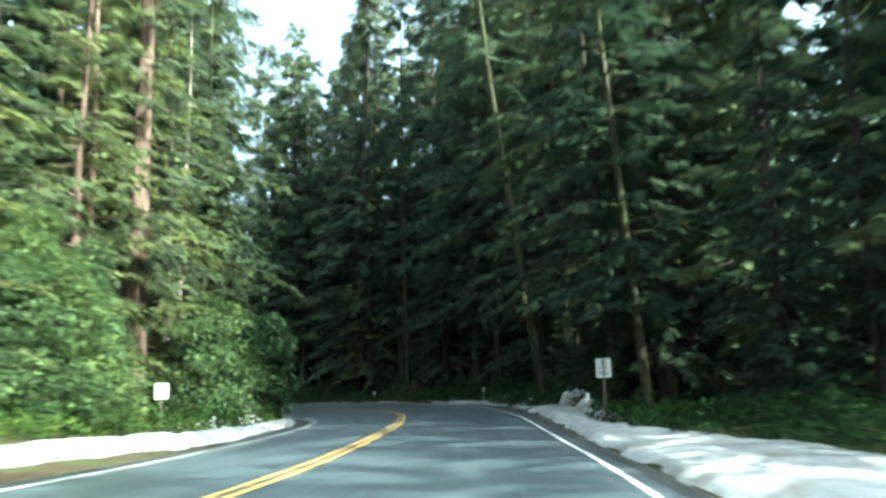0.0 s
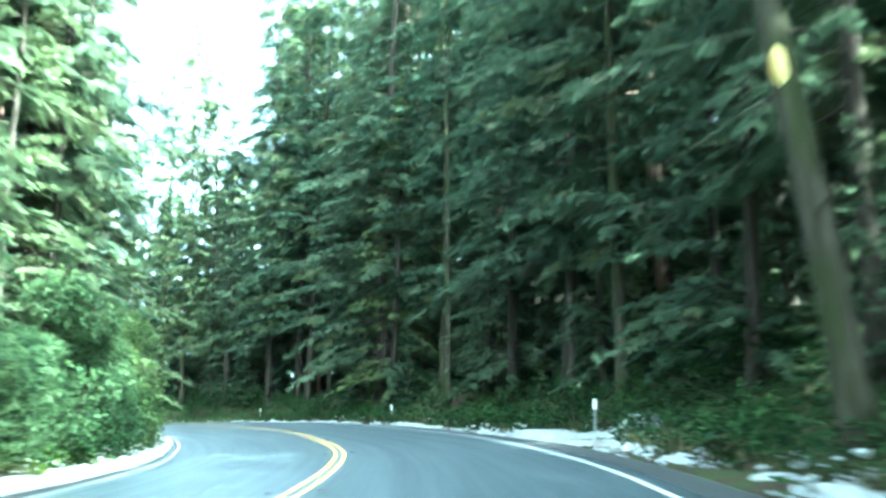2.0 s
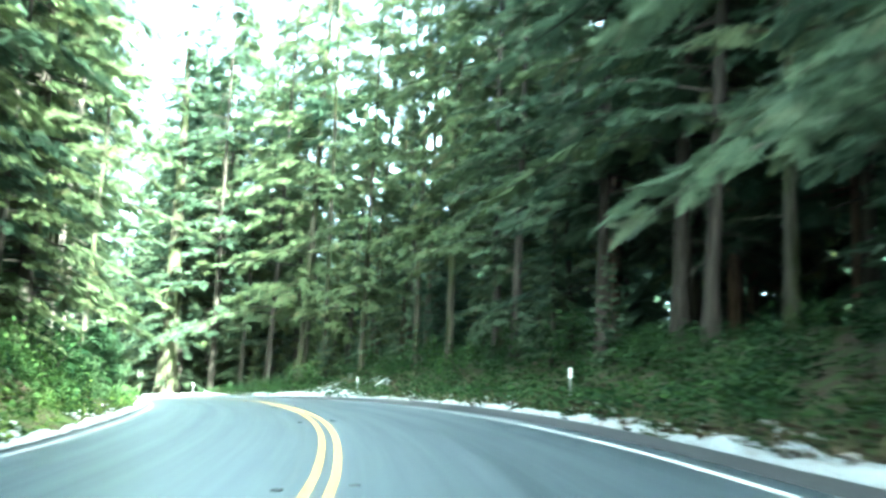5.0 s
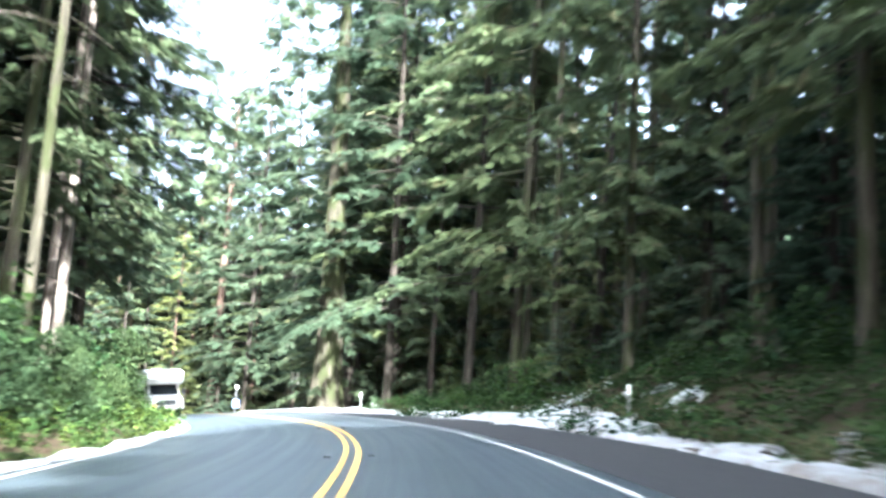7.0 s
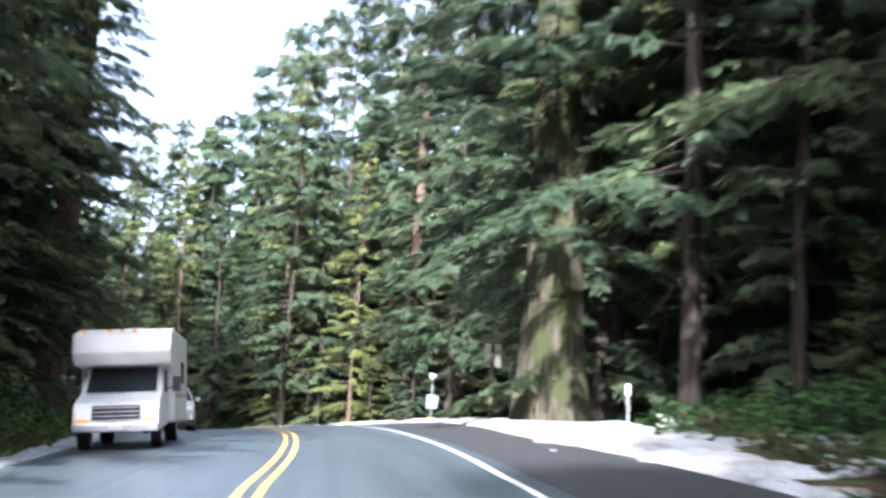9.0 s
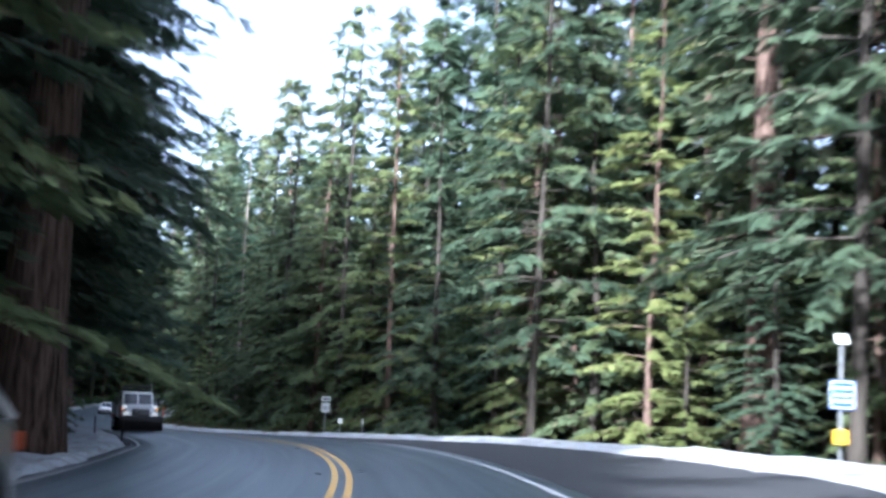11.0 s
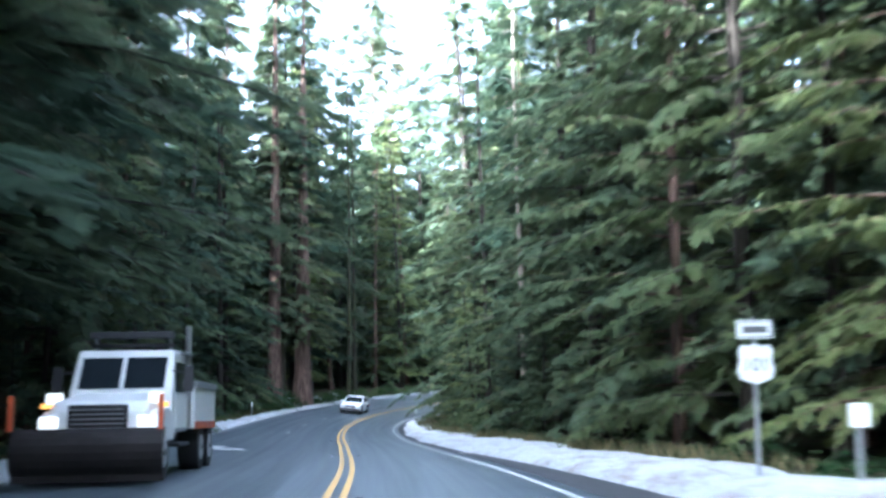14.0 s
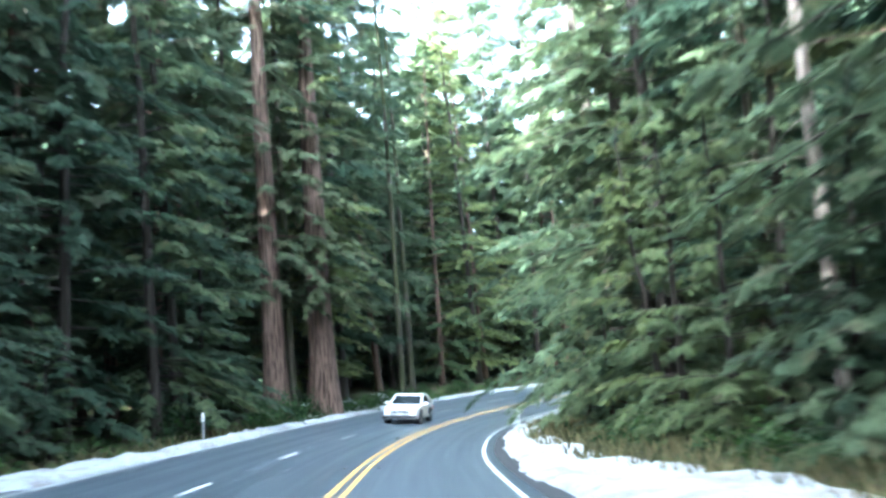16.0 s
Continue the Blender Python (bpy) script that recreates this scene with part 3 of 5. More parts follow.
snow_sheet("snow_bank", 224, 430, -1, 0.95, 0.16, "long strip of ploughed snow along the far verge", 37, 2.2)


# ---- trees ----
def tube(path, radii, sides, flute=0.0, flutes=7):
    """A tapered tube along points; returns points and faces."""
    path, radii = np.asarray(path, float), np.asarray(radii, float)
    along = np.gradient(path, axis=0)
    along /= np.linalg.norm(along, axis=1)[:, None] + 1e-9
    ref = np.array([0.0, 0.0, 1.0]) if abs(along[0, 2]) < 0.8 else np.array([1.0, 0.0, 0.0])
    u = np.cross(along, ref)
    u /= np.linalg.norm(u, axis=1)[:, None] + 1e-9
    w = np.cross(along, u)
    a = np.linspace(0, 2 * np.pi, sides, endpoint=False)
    shape = 1 + flute * np.cos(flutes * a)
    v = path[:, None] + radii[:, None, None] * shape[None, :, None] * (np.cos(a)[None, :, None] * u[:, None] + np.sin(a)[None, :, None] * w[:, None])
    n = len(path)
    ids = np.arange(n * sides).reshape(n, sides)
    nxt = np.roll(ids, -1, 1)
    f = np.stack([ids[:-1], nxt[:-1], nxt[1:], ids[1:]], -1).reshape(-1, 4)
    return v.reshape(-1, 3), f


class Pile:
    """Collects points and four-cornered faces."""

    def __init__(self):
        self.v, self.f, self.n = [], [], 0

    def add(self, v, f):
        self.v.append(v)
        self.f.append(f + self.n)
        self.n += len(v)

    def mesh(self, name, mat, smooth=False):
        return fast_mesh(name, np.concatenate(self.v), np.concatenate(self.f), mat, smooth)


def sprays(rng, at, way, length, width, fold=0.25):
    """Pointed, folded sprays that start at points and lie along ways."""
    n = len(at)
    way = way / (np.linalg.norm(way, axis=1)[:, None] + 1e-9)
    side = np.cross(way, np.array([0, 0, 1.0])) + rng.normal(0, 0.35, (n, 3))
    side -= way * (side * way).sum(1)[:, None]
    side /= np.linalg.norm(side, axis=1)[:, None] + 1e-9
    up = np.cross(side, way)
    mid = at + way * (length * rng.uniform(0.35, 0.55, n))[:, None]
    drop = up * (-width * fold)[:, None]
    a = mid + side * width[:, None] + drop
    b = mid - side * width[:, None] + drop
    tip = at + way * length[:, None] - np.array([0, 0, 1.0]) * (length * 0.12)[:, None]
    v = np.stack([at, a, tip, b], 1).reshape(-1, 3)
    return v, np.arange(4 * n).reshape(n, 4)


def needles_at(rng, at, way, length, width):
    """Narrow pointed twigs of needles, each one slim triangle that hangs a little."""
    n = len(at)
    way = way / (np.linalg.norm(way, axis=1)[:, None] + 1e-9)
    side = np.cross(way, np.array([0, 0, 1.0])) + rng.normal(0, 0.4, (n, 3))
    side -= way * (side * way).sum(1)[:, None]
    side *= (width / (np.linalg.norm(side, axis=1) + 1e-9))[:, None]
    near = at + way * (length * 0.18)[:, None]
    tip = at + way * length[:, None] - np.array([0, 0, 1.0]) * (length * 0.15)[:, None]
    v = np.stack([near + side, tip, near - side], 1).reshape(-1, 3)
    return v, np.arange(3 * n).reshape(n, 3)


KITE = np.array([[0, 0], [0.42, 1], [1, 0], [0.42, -1]], float)


def fronds_at(rng, at, way, length, width):
    """Flat fronds: kites folded along the midrib, whose tips hang a little."""
    n = len(at)
    way = way / (np.linalg.norm(way, axis=1)[:, None] + 1e-9)
    side = np.cross(way, np.array([0, 0, 1.0])) + rng.normal(0, 0.3, (n, 3))
    side -= way * (side * way).sum(1)[:, None]
    side /= np.linalg.norm(side, axis=1)[:, None] + 1e-9
    up = np.cross(side, way)
    mid = at + way * (length * 0.42)[:, None] - up * (width * rng.uniform(0.1, 0.45, n))[:, None]
    tip = at + way * length[:, None] - np.array([0, 0, 1.0]) * (length * rng.uniform(0.05, 0.3, n))[:, None]
    v = np.stack([at, mid + side * width[:, None], tip, mid - side * width[:, None]], 1).reshape(-1, 3)
    k = 4 * np.arange(n)[:, None]
    return v, np.concatenate([k + [0, 1, 2], k + [0, 2, 3]], 1).reshape(-1, 3)


def conifer(name, seed, h, radius, base, spread, n_limbs, per_limb, leaf, bark, needles, droop=0.25, flare=1.6, flute=0.0, low_dead=0, top_power=1.0, sides=10, limb_sides=3, lean=0.0, rise=0.1, thin=1.0, gap=0.0, limb_rings=3, fat=1.0):
    """One conifer's trunk mesh (with its limbs) and crown mesh."""
    rng = np.random.default_rng(seed)
    zs = h * np.linspace(0, 1, 16) ** 1.25
    bend = np.stack([np.cumsum(rng.normal(0, 0.035, 16)) * zs / h * 2 + lean * zs, np.cumsum(rng.normal(0, 0.035, 16)) * zs / h * 2, zs], 1)
    rad = radius * (1 - zs / h) ** 0.85 * (1 + (flare - 1) * np.exp(-zs / (radius * 2.2))) + 0.012
    wood, limbs, crown = Pile(), Pile(), Pile()
    bend[0, 2] = -0.9
    wood.add(*tube(bend, rad, sides, flute))
    spine = lambda z: np.stack([np.interp(z, zs, bend[:, k]) for k in (0, 1)] + [z], -1)
    us = np.sort(rng.uniform(0, 1, n_limbs)) ** thin
    for k, u in enumerate(us):
        z = base + (h * 0.985 - base) * u
        reach = spread * (1 - u) ** top_power * rng.uniform(0.6, 1.15) + 0.35
        if u < 0.12:
            reach *= rng.uniform(0.55, 1.0)
        if gap and rng.random() < gap:
            continue
        az = k * 2.39996 + rng.normal(0, 0.5)
        out = np.array([math.cos(az), math.sin(az), 0.0])
        across = np.array([-out[1], out[0], 0.0])
        root = spine(np.array(z))
        up = rise * rng.uniform(0.3, 1.6) + 0.35 * u
        fall = droop * rng.uniform(0.6, 1.5)
        sway = rng.normal(0, 0.12)
        curve = lambda t: root + np.outer(t * reach, out) + np.outer(t * t * reach * sway, across) + np.outer(reach * (up * t - fall * t * t), [0, 0, 1.0])
        t = np.linspace(0, 0.9, limb_rings if u < 0.45 else 2)
        r0 = max(0.008, min(0.009 * reach + 0.006, radius * 0.3))
        limbs.add(*tube(curve(t), r0 * (1 - 0.8 * t), limb_sides))
        fine = np.interp(z, [0, 10, 16, 24, 40], [2.1, 1.75, 1.2, 0.8, 0.5])
        m = max(4, int(0.66 * per_limb * fine * (0.45 + 0.55 * reach / spread)))
        tt = rng.uniform(0.12, 1.0, m) ** 0.75
        sgn = rng.choice([-1.0, 1.0], m)
        ang = rng.uniform(0.35, 1.25, m) * (1 - 0.55 * (tt > 0.9))
        ways = np.cos(ang)[:, None] * out + (sgn * np.sin(ang))[:, None] * across
        ways[:, 2] += rng.uniform(-0.65, 0.12, m) - droop * 0.35
        ln = 1.12 * leaf / fine**0.6 * rng.uniform(0.5, 1.3, m) * (0.55 + 0.75 * (1 - tt)) * (0.55 + 0.45 * reach / spread)
        pts = curve(tt) + rng.normal(0, 0.05 * leaf, (m, 3))
        crown.add(*fronds_at(rng, pts, ways, ln, ln * rng.uniform(0.23, 0.35, m) * fat))
    for k in range(low_dead):
        z = rng.uniform(1.8, max(base, 3.0))
        az = rng.uniform(0, 6.28)
        out = np.array([math.cos(az), math.sin(az), rng.uniform(-0.5, 0.2)])
        ln = rng.uniform(0.6, 2.2)
        t = np.linspace(0, 1, 4)
        root = spine(np.array(z))
        limbs.add(*tube(root + np.outer(t * ln, out) + np.outer(-0.2 * ln * t * t, [0, 0, 1.0]), 0.022 * (1 - 0.85 * t), 3))
    q = np.concatenate(limbs.f)
    twigs = len(q) * 2
    crown.add(np.concatenate(limbs.v), np.concatenate([q[:, [0, 1, 2]], q[:, [0, 2, 3]]]))
    leafy = crown.n - sum(len(v) for v in limbs.v)
    top = fast_mesh(name + "_crown", np.concatenate(crown.v), np.concatenate(crown.f), needles, False, np.r_[np.tile(KITE, (leafy // 4, 1)), np.zeros((crown.n - leafy, 2))])
    top.materials.append(bark)
    slot = np.zeros(len(top.polygons), np.int32)
    slot[-twigs:] = 1
    top.polygons.foreach_set("material_index", slot)
    return wood.mesh(name + "_trunk", bark, True), top


def template(name, label, category, meshes, group, crown_label=""):
    """A tree to copy: an Empty at its foot with trunk and crown."""
    root = thing(name, label, category, group)
    part("trunk", meshes[0], root)
    part("crown", meshes[1], root, crown_label)
    return root


TALL = [template("tall_fir", "tall dark green fir with bare lower trunk", "tree", conifer("tall", 100 + k, 36, 0.2, 4.6, 5.6, 130, 58, 1.0, (BARK, BARK_MOSS, BARK)[k], FIR, 0.34, low_dead=14, thin=1.25, top_power=0.62, fat=1.2), "forest trees") for k in range(3)]
EDGE = [template("edge_fir", "dense fir with drooping boughs down to the undergrowth", "tree", conifer("edge", 200 + k, 25, 0.24, 1.0, 4.8, 128, 66, 0.78, BARK, FIR, 0.36, low_dead=4, thin=1.2, top_power=0.7, fat=1.3), "forest trees") for k in range(3)]
LIGHT = [template("light_fir", "conifer with layered flat boughs, coloured yellow-green as if sunlit", "tree", conifer("light", 300 + k, 27, 0.2, 1.4, 4.6, 120, 62, 0.8, (BARK_RED, BARK)[k], SUNLIT, 0.3, low_dead=6, gap=0.03, thin=1.2, top_power=0.72, fat=1.25), "forest trees") for k in range(2)]
RED = [template("redwood", "old redwood with fluted reddish bark and short drooping boughs", "tree", conifer("red", 400 + k, 44, (0.62, 0.8, 0.72)[k], (7.0, 7.0, 5.5)[k], (5.2, 5.2, 6.2)[k], 130, 70, 0.95, (BARK_RED, BARK_RED, BARK_MOSS)[k], REDWOOD, 0.42, 1.5, 0.05, low_dead=16, sides=21, thin=1.2, fat=1.2), "forest trees") for k in range(3)]
YOUNG = [template("young_fir", "young fir with layered green boughs to the ground", "tree", conifer("young", 500 + k, 8.5, 0.1, 0.25, 2.4, 64, 40, 0.66, BARK, (FIR, SUNLIT)[k], 0.22, low_dead=0), "forest trees") for k in range(2)]
MID = [template("forest_fir", "tall fir inside the forest behind the edge trees", "tree", conifer("mid", 550 + k, 35, 0.24, 3.6, 5.4, 85, 30, 1.55, (BARK, BARK_RED)[k], (FIR, REDWOOD)[k], 0.34, low_dead=6, sides=8, thin=1.1, top_power=0.8, limb_rings=2, fat=1.8), "forest trees") for k in range(2)]
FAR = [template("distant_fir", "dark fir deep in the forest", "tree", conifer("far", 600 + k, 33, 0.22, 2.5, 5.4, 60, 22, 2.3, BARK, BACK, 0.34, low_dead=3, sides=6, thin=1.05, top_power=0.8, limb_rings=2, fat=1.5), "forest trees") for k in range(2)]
POLE = [template("bare_trunk_tree", "slender tree with a long bare trunk and thin high crown", "tree", conifer("pole", 700 + k, 32, 0.17, 14, 2.8, 40, 40, 0.9, (BARK_PALE, BARK_MOSS)[k], FIR, 0.3, low_dead=26, sides=8), "forest trees") for k in range(2)]
used_templates = set()
taken = [ (6.05, 37.6), (5.8, 40.6), (7.5, 34.0), (5.6, 33.0), (8.5, 36.5)]


SLIM = (-146.0, 202.0, 4.0)  # only smaller trees close behind the posts here


def plant(kinds, x, y, scale=1.0, lean=(0.0, 0.0), turn=None, rng=None, wide=1.0):
    r = rng or random
    root = kinds[r.randrange(len(kinds))] if not isinstance(kinds, bpy.types.Object) else kinds
    if scale > 1 and math.hypot(x - SLIM[0], y - SLIM[1]) < SLIM[2]:
        scale *= 0.6
    z = float(ground_at([x], [y])[0])
    turn = r.uniform(0, 360) if turn is None else turn
    m = pose(x, y, z - 0.05, lean[0], lean[1], 0) @ pose(0, 0, 0, 0, 0, turn) @ Matrix.Diagonal((scale * wide, scale * wide, scale, 1))
    taken.append((x, y))
    if root in used_templates:
        return copy_thing(root, m)
    used_templates.add(root)
    root.matrix_basis = m
    return root


# places that stay open round the signs: x, y, radius
KEEP = [(6.05, 36.5, 5.0), (8.5, 29.5, 4.5), (9.5, 24.0, 4.0), (-12.2, 44.6, 1.9), (-11.4, 41.5, 2.4), (-10.3, 37.5, 2.2), (-9.0, 33.0, 1.8), (-150.0, 199.5, 4.6), (-147.0, 199.8, 4.2), (-110.9, 204.3, 4.5), (-86.5, 188.2, 3.0)]


def clear(x, y, gap):
    if gap > 0.75 and any((x - a) ** 2 + (y - b) ** 2 < r * r for a, b, r in KEEP):
        return False
    return all((x - a) ** 2 + (y - b) ** 2 > gap * gap for a, b in taken)


def off_road(x, y, gap):
    """Whether a place keeps clear of the road by a gap beyond the tree line."""
    s, o = locate([x], [y])
    s, o = s[0], o[0]
    return (o > RIGHT(s, 4) + gap) if o > 0 else (-o > LEFT(s, 4) + gap)


R = random.Random(5)
# trees that stand out: the leaning mossy trunk, the big redwoods, the lone bare trunks
plant(TALL[1], 8.8, 43.3, 1.0, (0, -4))
plant(TALL[0], 8.6, 50.0, 1.1, (0, -2))
plant(RED[0], -14.6, 48.3, 0.95)
plant(POLE[0], -16.4, 63.2, 1.0)
for x, y, size in ((13.4, 31.0, 0.8), (15.0, 24.5, 0.8), (12.8, 38.0, 0.9), (16.5, 34.0, 0.9)):
    plant(EDGE[0], x, y, size)
plant(POLE[1], -3.6, 107.5, 1.0)
leaning = plant(POLE[1], 6.1, 60.5, 1.35, (0, -7), 40, wide=1.15)


def scar(tree, height):
    """A torn yellow patch on a trunk where a limb broke off."""
    trunk = [c for c in tree.children if c.name.startswith("trunk")][0]
    co = np.array([v.co for v in trunk.data.vertices])
    rings = co.reshape(16, -1, 3)
    mids = rings.mean(1)
    k = int(np.searchsorted(mids[:, 2], height))
    u = (height - mids[k - 1, 2]) / (mids[k, 2] - mids[k - 1, 2])
    mid = mids[k - 1] * (1 - u) + mids[k] * u
    r = float(np.linalg.norm(rings[k - 1] - mids[k - 1], axis=1).mean() * (1 - u) + np.linalg.norm(rings[k] - mids[k], axis=1).mean() * u)
    bm = bmesh.new()
    bmesh.ops.create_icosphere(bm, subdivisions=3, radius=1.0)
    rng = random.Random(3)
    for v in bm.verts:
        v.co *= 1 + rng.uniform(-0.09, 0.09)
    m = tree.matrix_basis
    way = m.to_3x3().inverted() @ Vector((-0.55, -0.83, 0))
    way.z = 0
    way.normalize()
    side = Vector((-way.y, way.x, 0))
    place = Matrix((side * r * 0.6, way * r * 0.22, Vector((0, 0, 0.27)))).transposed().to_4x4()
    place.translation = Vector(mid) + way * r * 0.88
    bmesh.ops.transform(bm, matrix=place, verts=bm.verts)
    part("scar", bm, tree, "torn yellow patch of bare wood", SCAR)


scar(leaning, 4.7)
plant(TALL[1], -12.0, 126.5, 0.9)
plant(POLE[1], -16.0, 133.5, 1.1)
plant(TALL[2], -33.0, 161.5, 1.0)
plant(RED[2], -81.6, 186.6, 1.0, wide=1.3)
plant(TALL[0], -76.6, 187.2, 1.2)
plant(EDGE[1], -83.4, 190.5, 1.4)
plant(TALL[0], -79.0, 190.5, 1.1)
plant(TALL[1], -50.0, 170.5, 1.0)
plant(RED[1], -117.3, 181.4, 1.05, (0, 1))
plant(RED[0], -121.3, 208.9, 1.0)
for s0, o0, kind in ((223, 13.5, TALL[0]), (226.5, 15.0, EDGE[1]), (230, 15.2, TALL[2]), (233.5, 16.5, EDGE[0]), (228, 18.5, TALL[1])):
    x, y, _ = put(s0, o0)
    plant(kind, x, y, 1.15, wide=1.0)
plant(EDGE[2], -118.2, 207.2, 0.5)
plant(YOUNG[1], -123.6, 207.0, 0.9)
plant(TALL[0], -131.2, 203.6, 0.9)
plant(LIGHT[0], -126.8, 207.2, 0.9)
plant(LIGHT[1], -123.5, 211.5, 1.0)
plant(LIGHT[0], -116.0, 210.0, 1.0)
plant(RED[0], -221.3, 182.9, 1.0, (0, -1))
plant(RED[1], -223.8, 185.0, 0.85, (0, -2))
plant(POLE[1], -223.5, 183.4, 1.3)
plant(POLE[0], -189.4, 200.0, 0.95)
plant(TALL[1], -197.6, 201.2, 0.9)
plant(POLE[1], -236.0, 188.5, 1.2)
plant(POLE[1], -243.0, 188.8, 1.3)
for s0, o0, kind in ((193, -10.5, TALL[0]), (229.5, -11.5, EDGE[0]), (238.5, -13.0, EDGE[2]), (231, -13.5, TALL[2]), (197, -9.5, TALL[2]), (241, -12.0, TALL[1]), (237.5, -10.5, TALL[1]), (233.5, -11.0, EDGE[1]), (251.5, -10.2, TALL[0]), (257.5, -9.6, TALL[2]), (256, -10.0, TALL[2]), (247, -14.0, EDGE[2]), (254, -13.5, EDGE[0]), (260, -11.5, TALL[1]), (267, -10.7, TALL[0]), (272.5, -10.6, TALL[1]), (279, -12.2, EDGE[0]), (264, -12.5, EDGE[2]), (262, -14.0, POLE[1]), (266, -15.0, POLE[1]), (271, -14.0, TALL[2])):
    x, y, _ = put(s0, o0 - 1.4)
    plant(kind, x, y, 1.05, wide=1.15)

for s0, o0, kind, turn, wide in ((286, -11.4, TALL[0], 40, 1.5), (291.5, -11.8, TALL[2], 160, 1.5), (280.5, -12.6, TALL[1], 250, 1.5), (71, -14.4, TALL[1], 20, 0.9), (90, -13.2, TALL[0], 200, 0.85)):
    x, y, _ = put(s0, o0)
    plant(kind, x, y, 1.2, turn=turn, wide=wide)


def row(side, s0, s1, step, depth, kinds, scales, gap, rng):
    """Plants along one side at a depth behind the tree line."""
    s = s0
    while s < s1:
        edge = (RIGHT if side > 0 else LEFT)(s, 4)
        o = side * (edge + rng.uniform(*depth))
        x, y, _ = surface(s + rng.uniform(-1, 1), o)
        if clear(x, y, gap) and off_road(x, y, depth[0] - 0.3):
            size = rng.uniform(*scales)
            plant(kinds, float(x), float(y), size, (rng.gauss(0, 1.5), rng.gauss(0, 1.5)), None, rng, 1 / max(size, 1.0) ** 0.3)
        s += step * rng.uniform(0.7, 1.3)


# forest edge, then deeper rows
row(1, 30, 58, 4.4, (0.8, 3.0), TALL + EDGE, (0.95, 1.25), 3.0, R)
row(1, 58, 85, 4.0, (0.8, 3.0), TALL + EDGE, (1.15, 1.45), 3.0, R)
row(1, 85, 150, 4.2, (0.8, 3.0), TALL + EDGE, (1.15, 1.4), 3.0, R)
row(1, 150, 163, 4.2, (0.8, 3.0), TALL + EDGE[:1], (1.15, 1.4), 3.0, R)
row(1, 163, 205, 3.8, (0.8, 4.5), TALL[:2] + POLE[1:] + POLE[1:], (1.2, 1.45), 2.6, R)
row(1, 205, 248, 3.6, (0.3, 3.0), EDGE + TALL, (1.05, 1.35), 2.8, R)
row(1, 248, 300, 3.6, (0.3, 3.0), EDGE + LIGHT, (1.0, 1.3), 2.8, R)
row(1, 296, 345, 4.2, (1.9, 3.3), EDGE, (0.8, 1.1), 2.8, R)
row(1, 345, 420, 4.2, (0.6, 2.2), EDGE + LIGHT, (0.9, 1.2), 2.8, R)
row(1, 2, 34, 5.5, (0.5, 3.0), EDGE, (0.6, 0.9), 3.2, R)
# next row: never in view, added beside and behind the start to cast shade
row(-1, -40, 14, 6.0, (1.0, 3.5), FAR, (0.8, 1.0), 3.2, R)
row(-1, 14, 75, 4.6, (1.6, 3.8), LIGHT, (0.95, 1.2), 3.2, R)
row(-1, 75, 130, 4.6, (1.0, 3.5), LIGHT + EDGE, (0.85, 1.1), 3.2, R)
row(-1, 130, 158, 4.6, (1.2, 3.5), TALL + EDGE, (1.0, 1.25), 3.2, R)
row(-1, 158, 203, 4.4, (1.2, 4.0), POLE + POLE + TALL[:2], (1.0, 1.25), 2.8, R)
row(-1, 203, 226, 4.5, (1.2, 5.0), POLE + TALL[:1], (0.9, 1.1), 2.8, R)
row(-1, 226, 244, 6.0, (1.0, 4.0), EDGE + TALL, (0.95, 1.1), 3.2, R)
row(-1, 260, 305, 4.4, (0.8, 3.0), EDGE + TALL, (1.0, 1.25), 3.0, R)
row(-1, 305, 345, 3.6, (0.8, 3.0), EDGE + TALL[:1], (1.15, 1.4), 2.8, R)
row(-1, 345, 420, 4.0, (0.8, 3.0), LIGHT + LIGHT + TALL, (1.2, 1.45), 3.0, R)
row(-1, 10, 100, 5.0, (4.0, 8.0), MID, (0.9, 1.2), 3.2, R)
row(-1, 100, 160, 4.6, (4.0, 8.0), MID, (1.1, 1.3), 3.2, R)
row(-1, 160, 200, 9.0, (5.0, 10.0), MID, (1.0, 1.2), 3.2, R)
row(-1, 200, 226, 8.0, (5.0, 10.0), POLE, (0.9, 1.2), 3.2, R)
row(-1, 226, 243, 5.0, (4.0, 8.0), MID, (0.85, 1.1), 3.2, R)
row(-1, 250, 320, 4.6, (4.0, 8.0), MID, (1.15, 1.35), 3.0, R)
row(-1, 320, 430, 4.8, (4.0, 8.0), MID, (0.95, 1.15), 3.0, R)
row(1, 16, 58, 4.6, (4.0, 8.0), MID, (0.95, 1.2), 3.0, R)
row(1, 58, 160, 4.6, (4.0, 8.0), MID, (1.25, 1.5), 3.2, R)
row(1, 163, 205, 3.6, (5.0, 12.0), POLE[1:], (1.2, 1.5), 2.4, R)
row(1, 205, 240, 4.6, (4.0, 8.0), MID, (1.0, 1.25), 3.2, R)
row(1, 240, 300, 4.6, (4.0, 8.0), MID, (0.95, 1.15), 3.2, R)
row(1, 300, 430, 5.0, (4.0, 8.0), MID, (0.8, 1.05), 3.2, R)
row(-1, 0, 160, 5.0, (9.0, 16.0), FAR, (0.95, 1.2), 3.4, R)
row(-1, 160, 205, 7.0, (10.0, 18.0), FAR, (0.7, 0.9), 3.4, R)
row(-1, 215, 240, 5.0, (9.0, 16.0), FAR, (0.85, 1.1), 3.4, R)
row(-1, 256, 320, 3.4, (9.0, 18.0), FAR, (1.1, 1.35), 3.2, R)
row(-1, 320, 440, 3.2, (9.0, 18.0), FAR, (0.95, 1.1), 3.0, R)
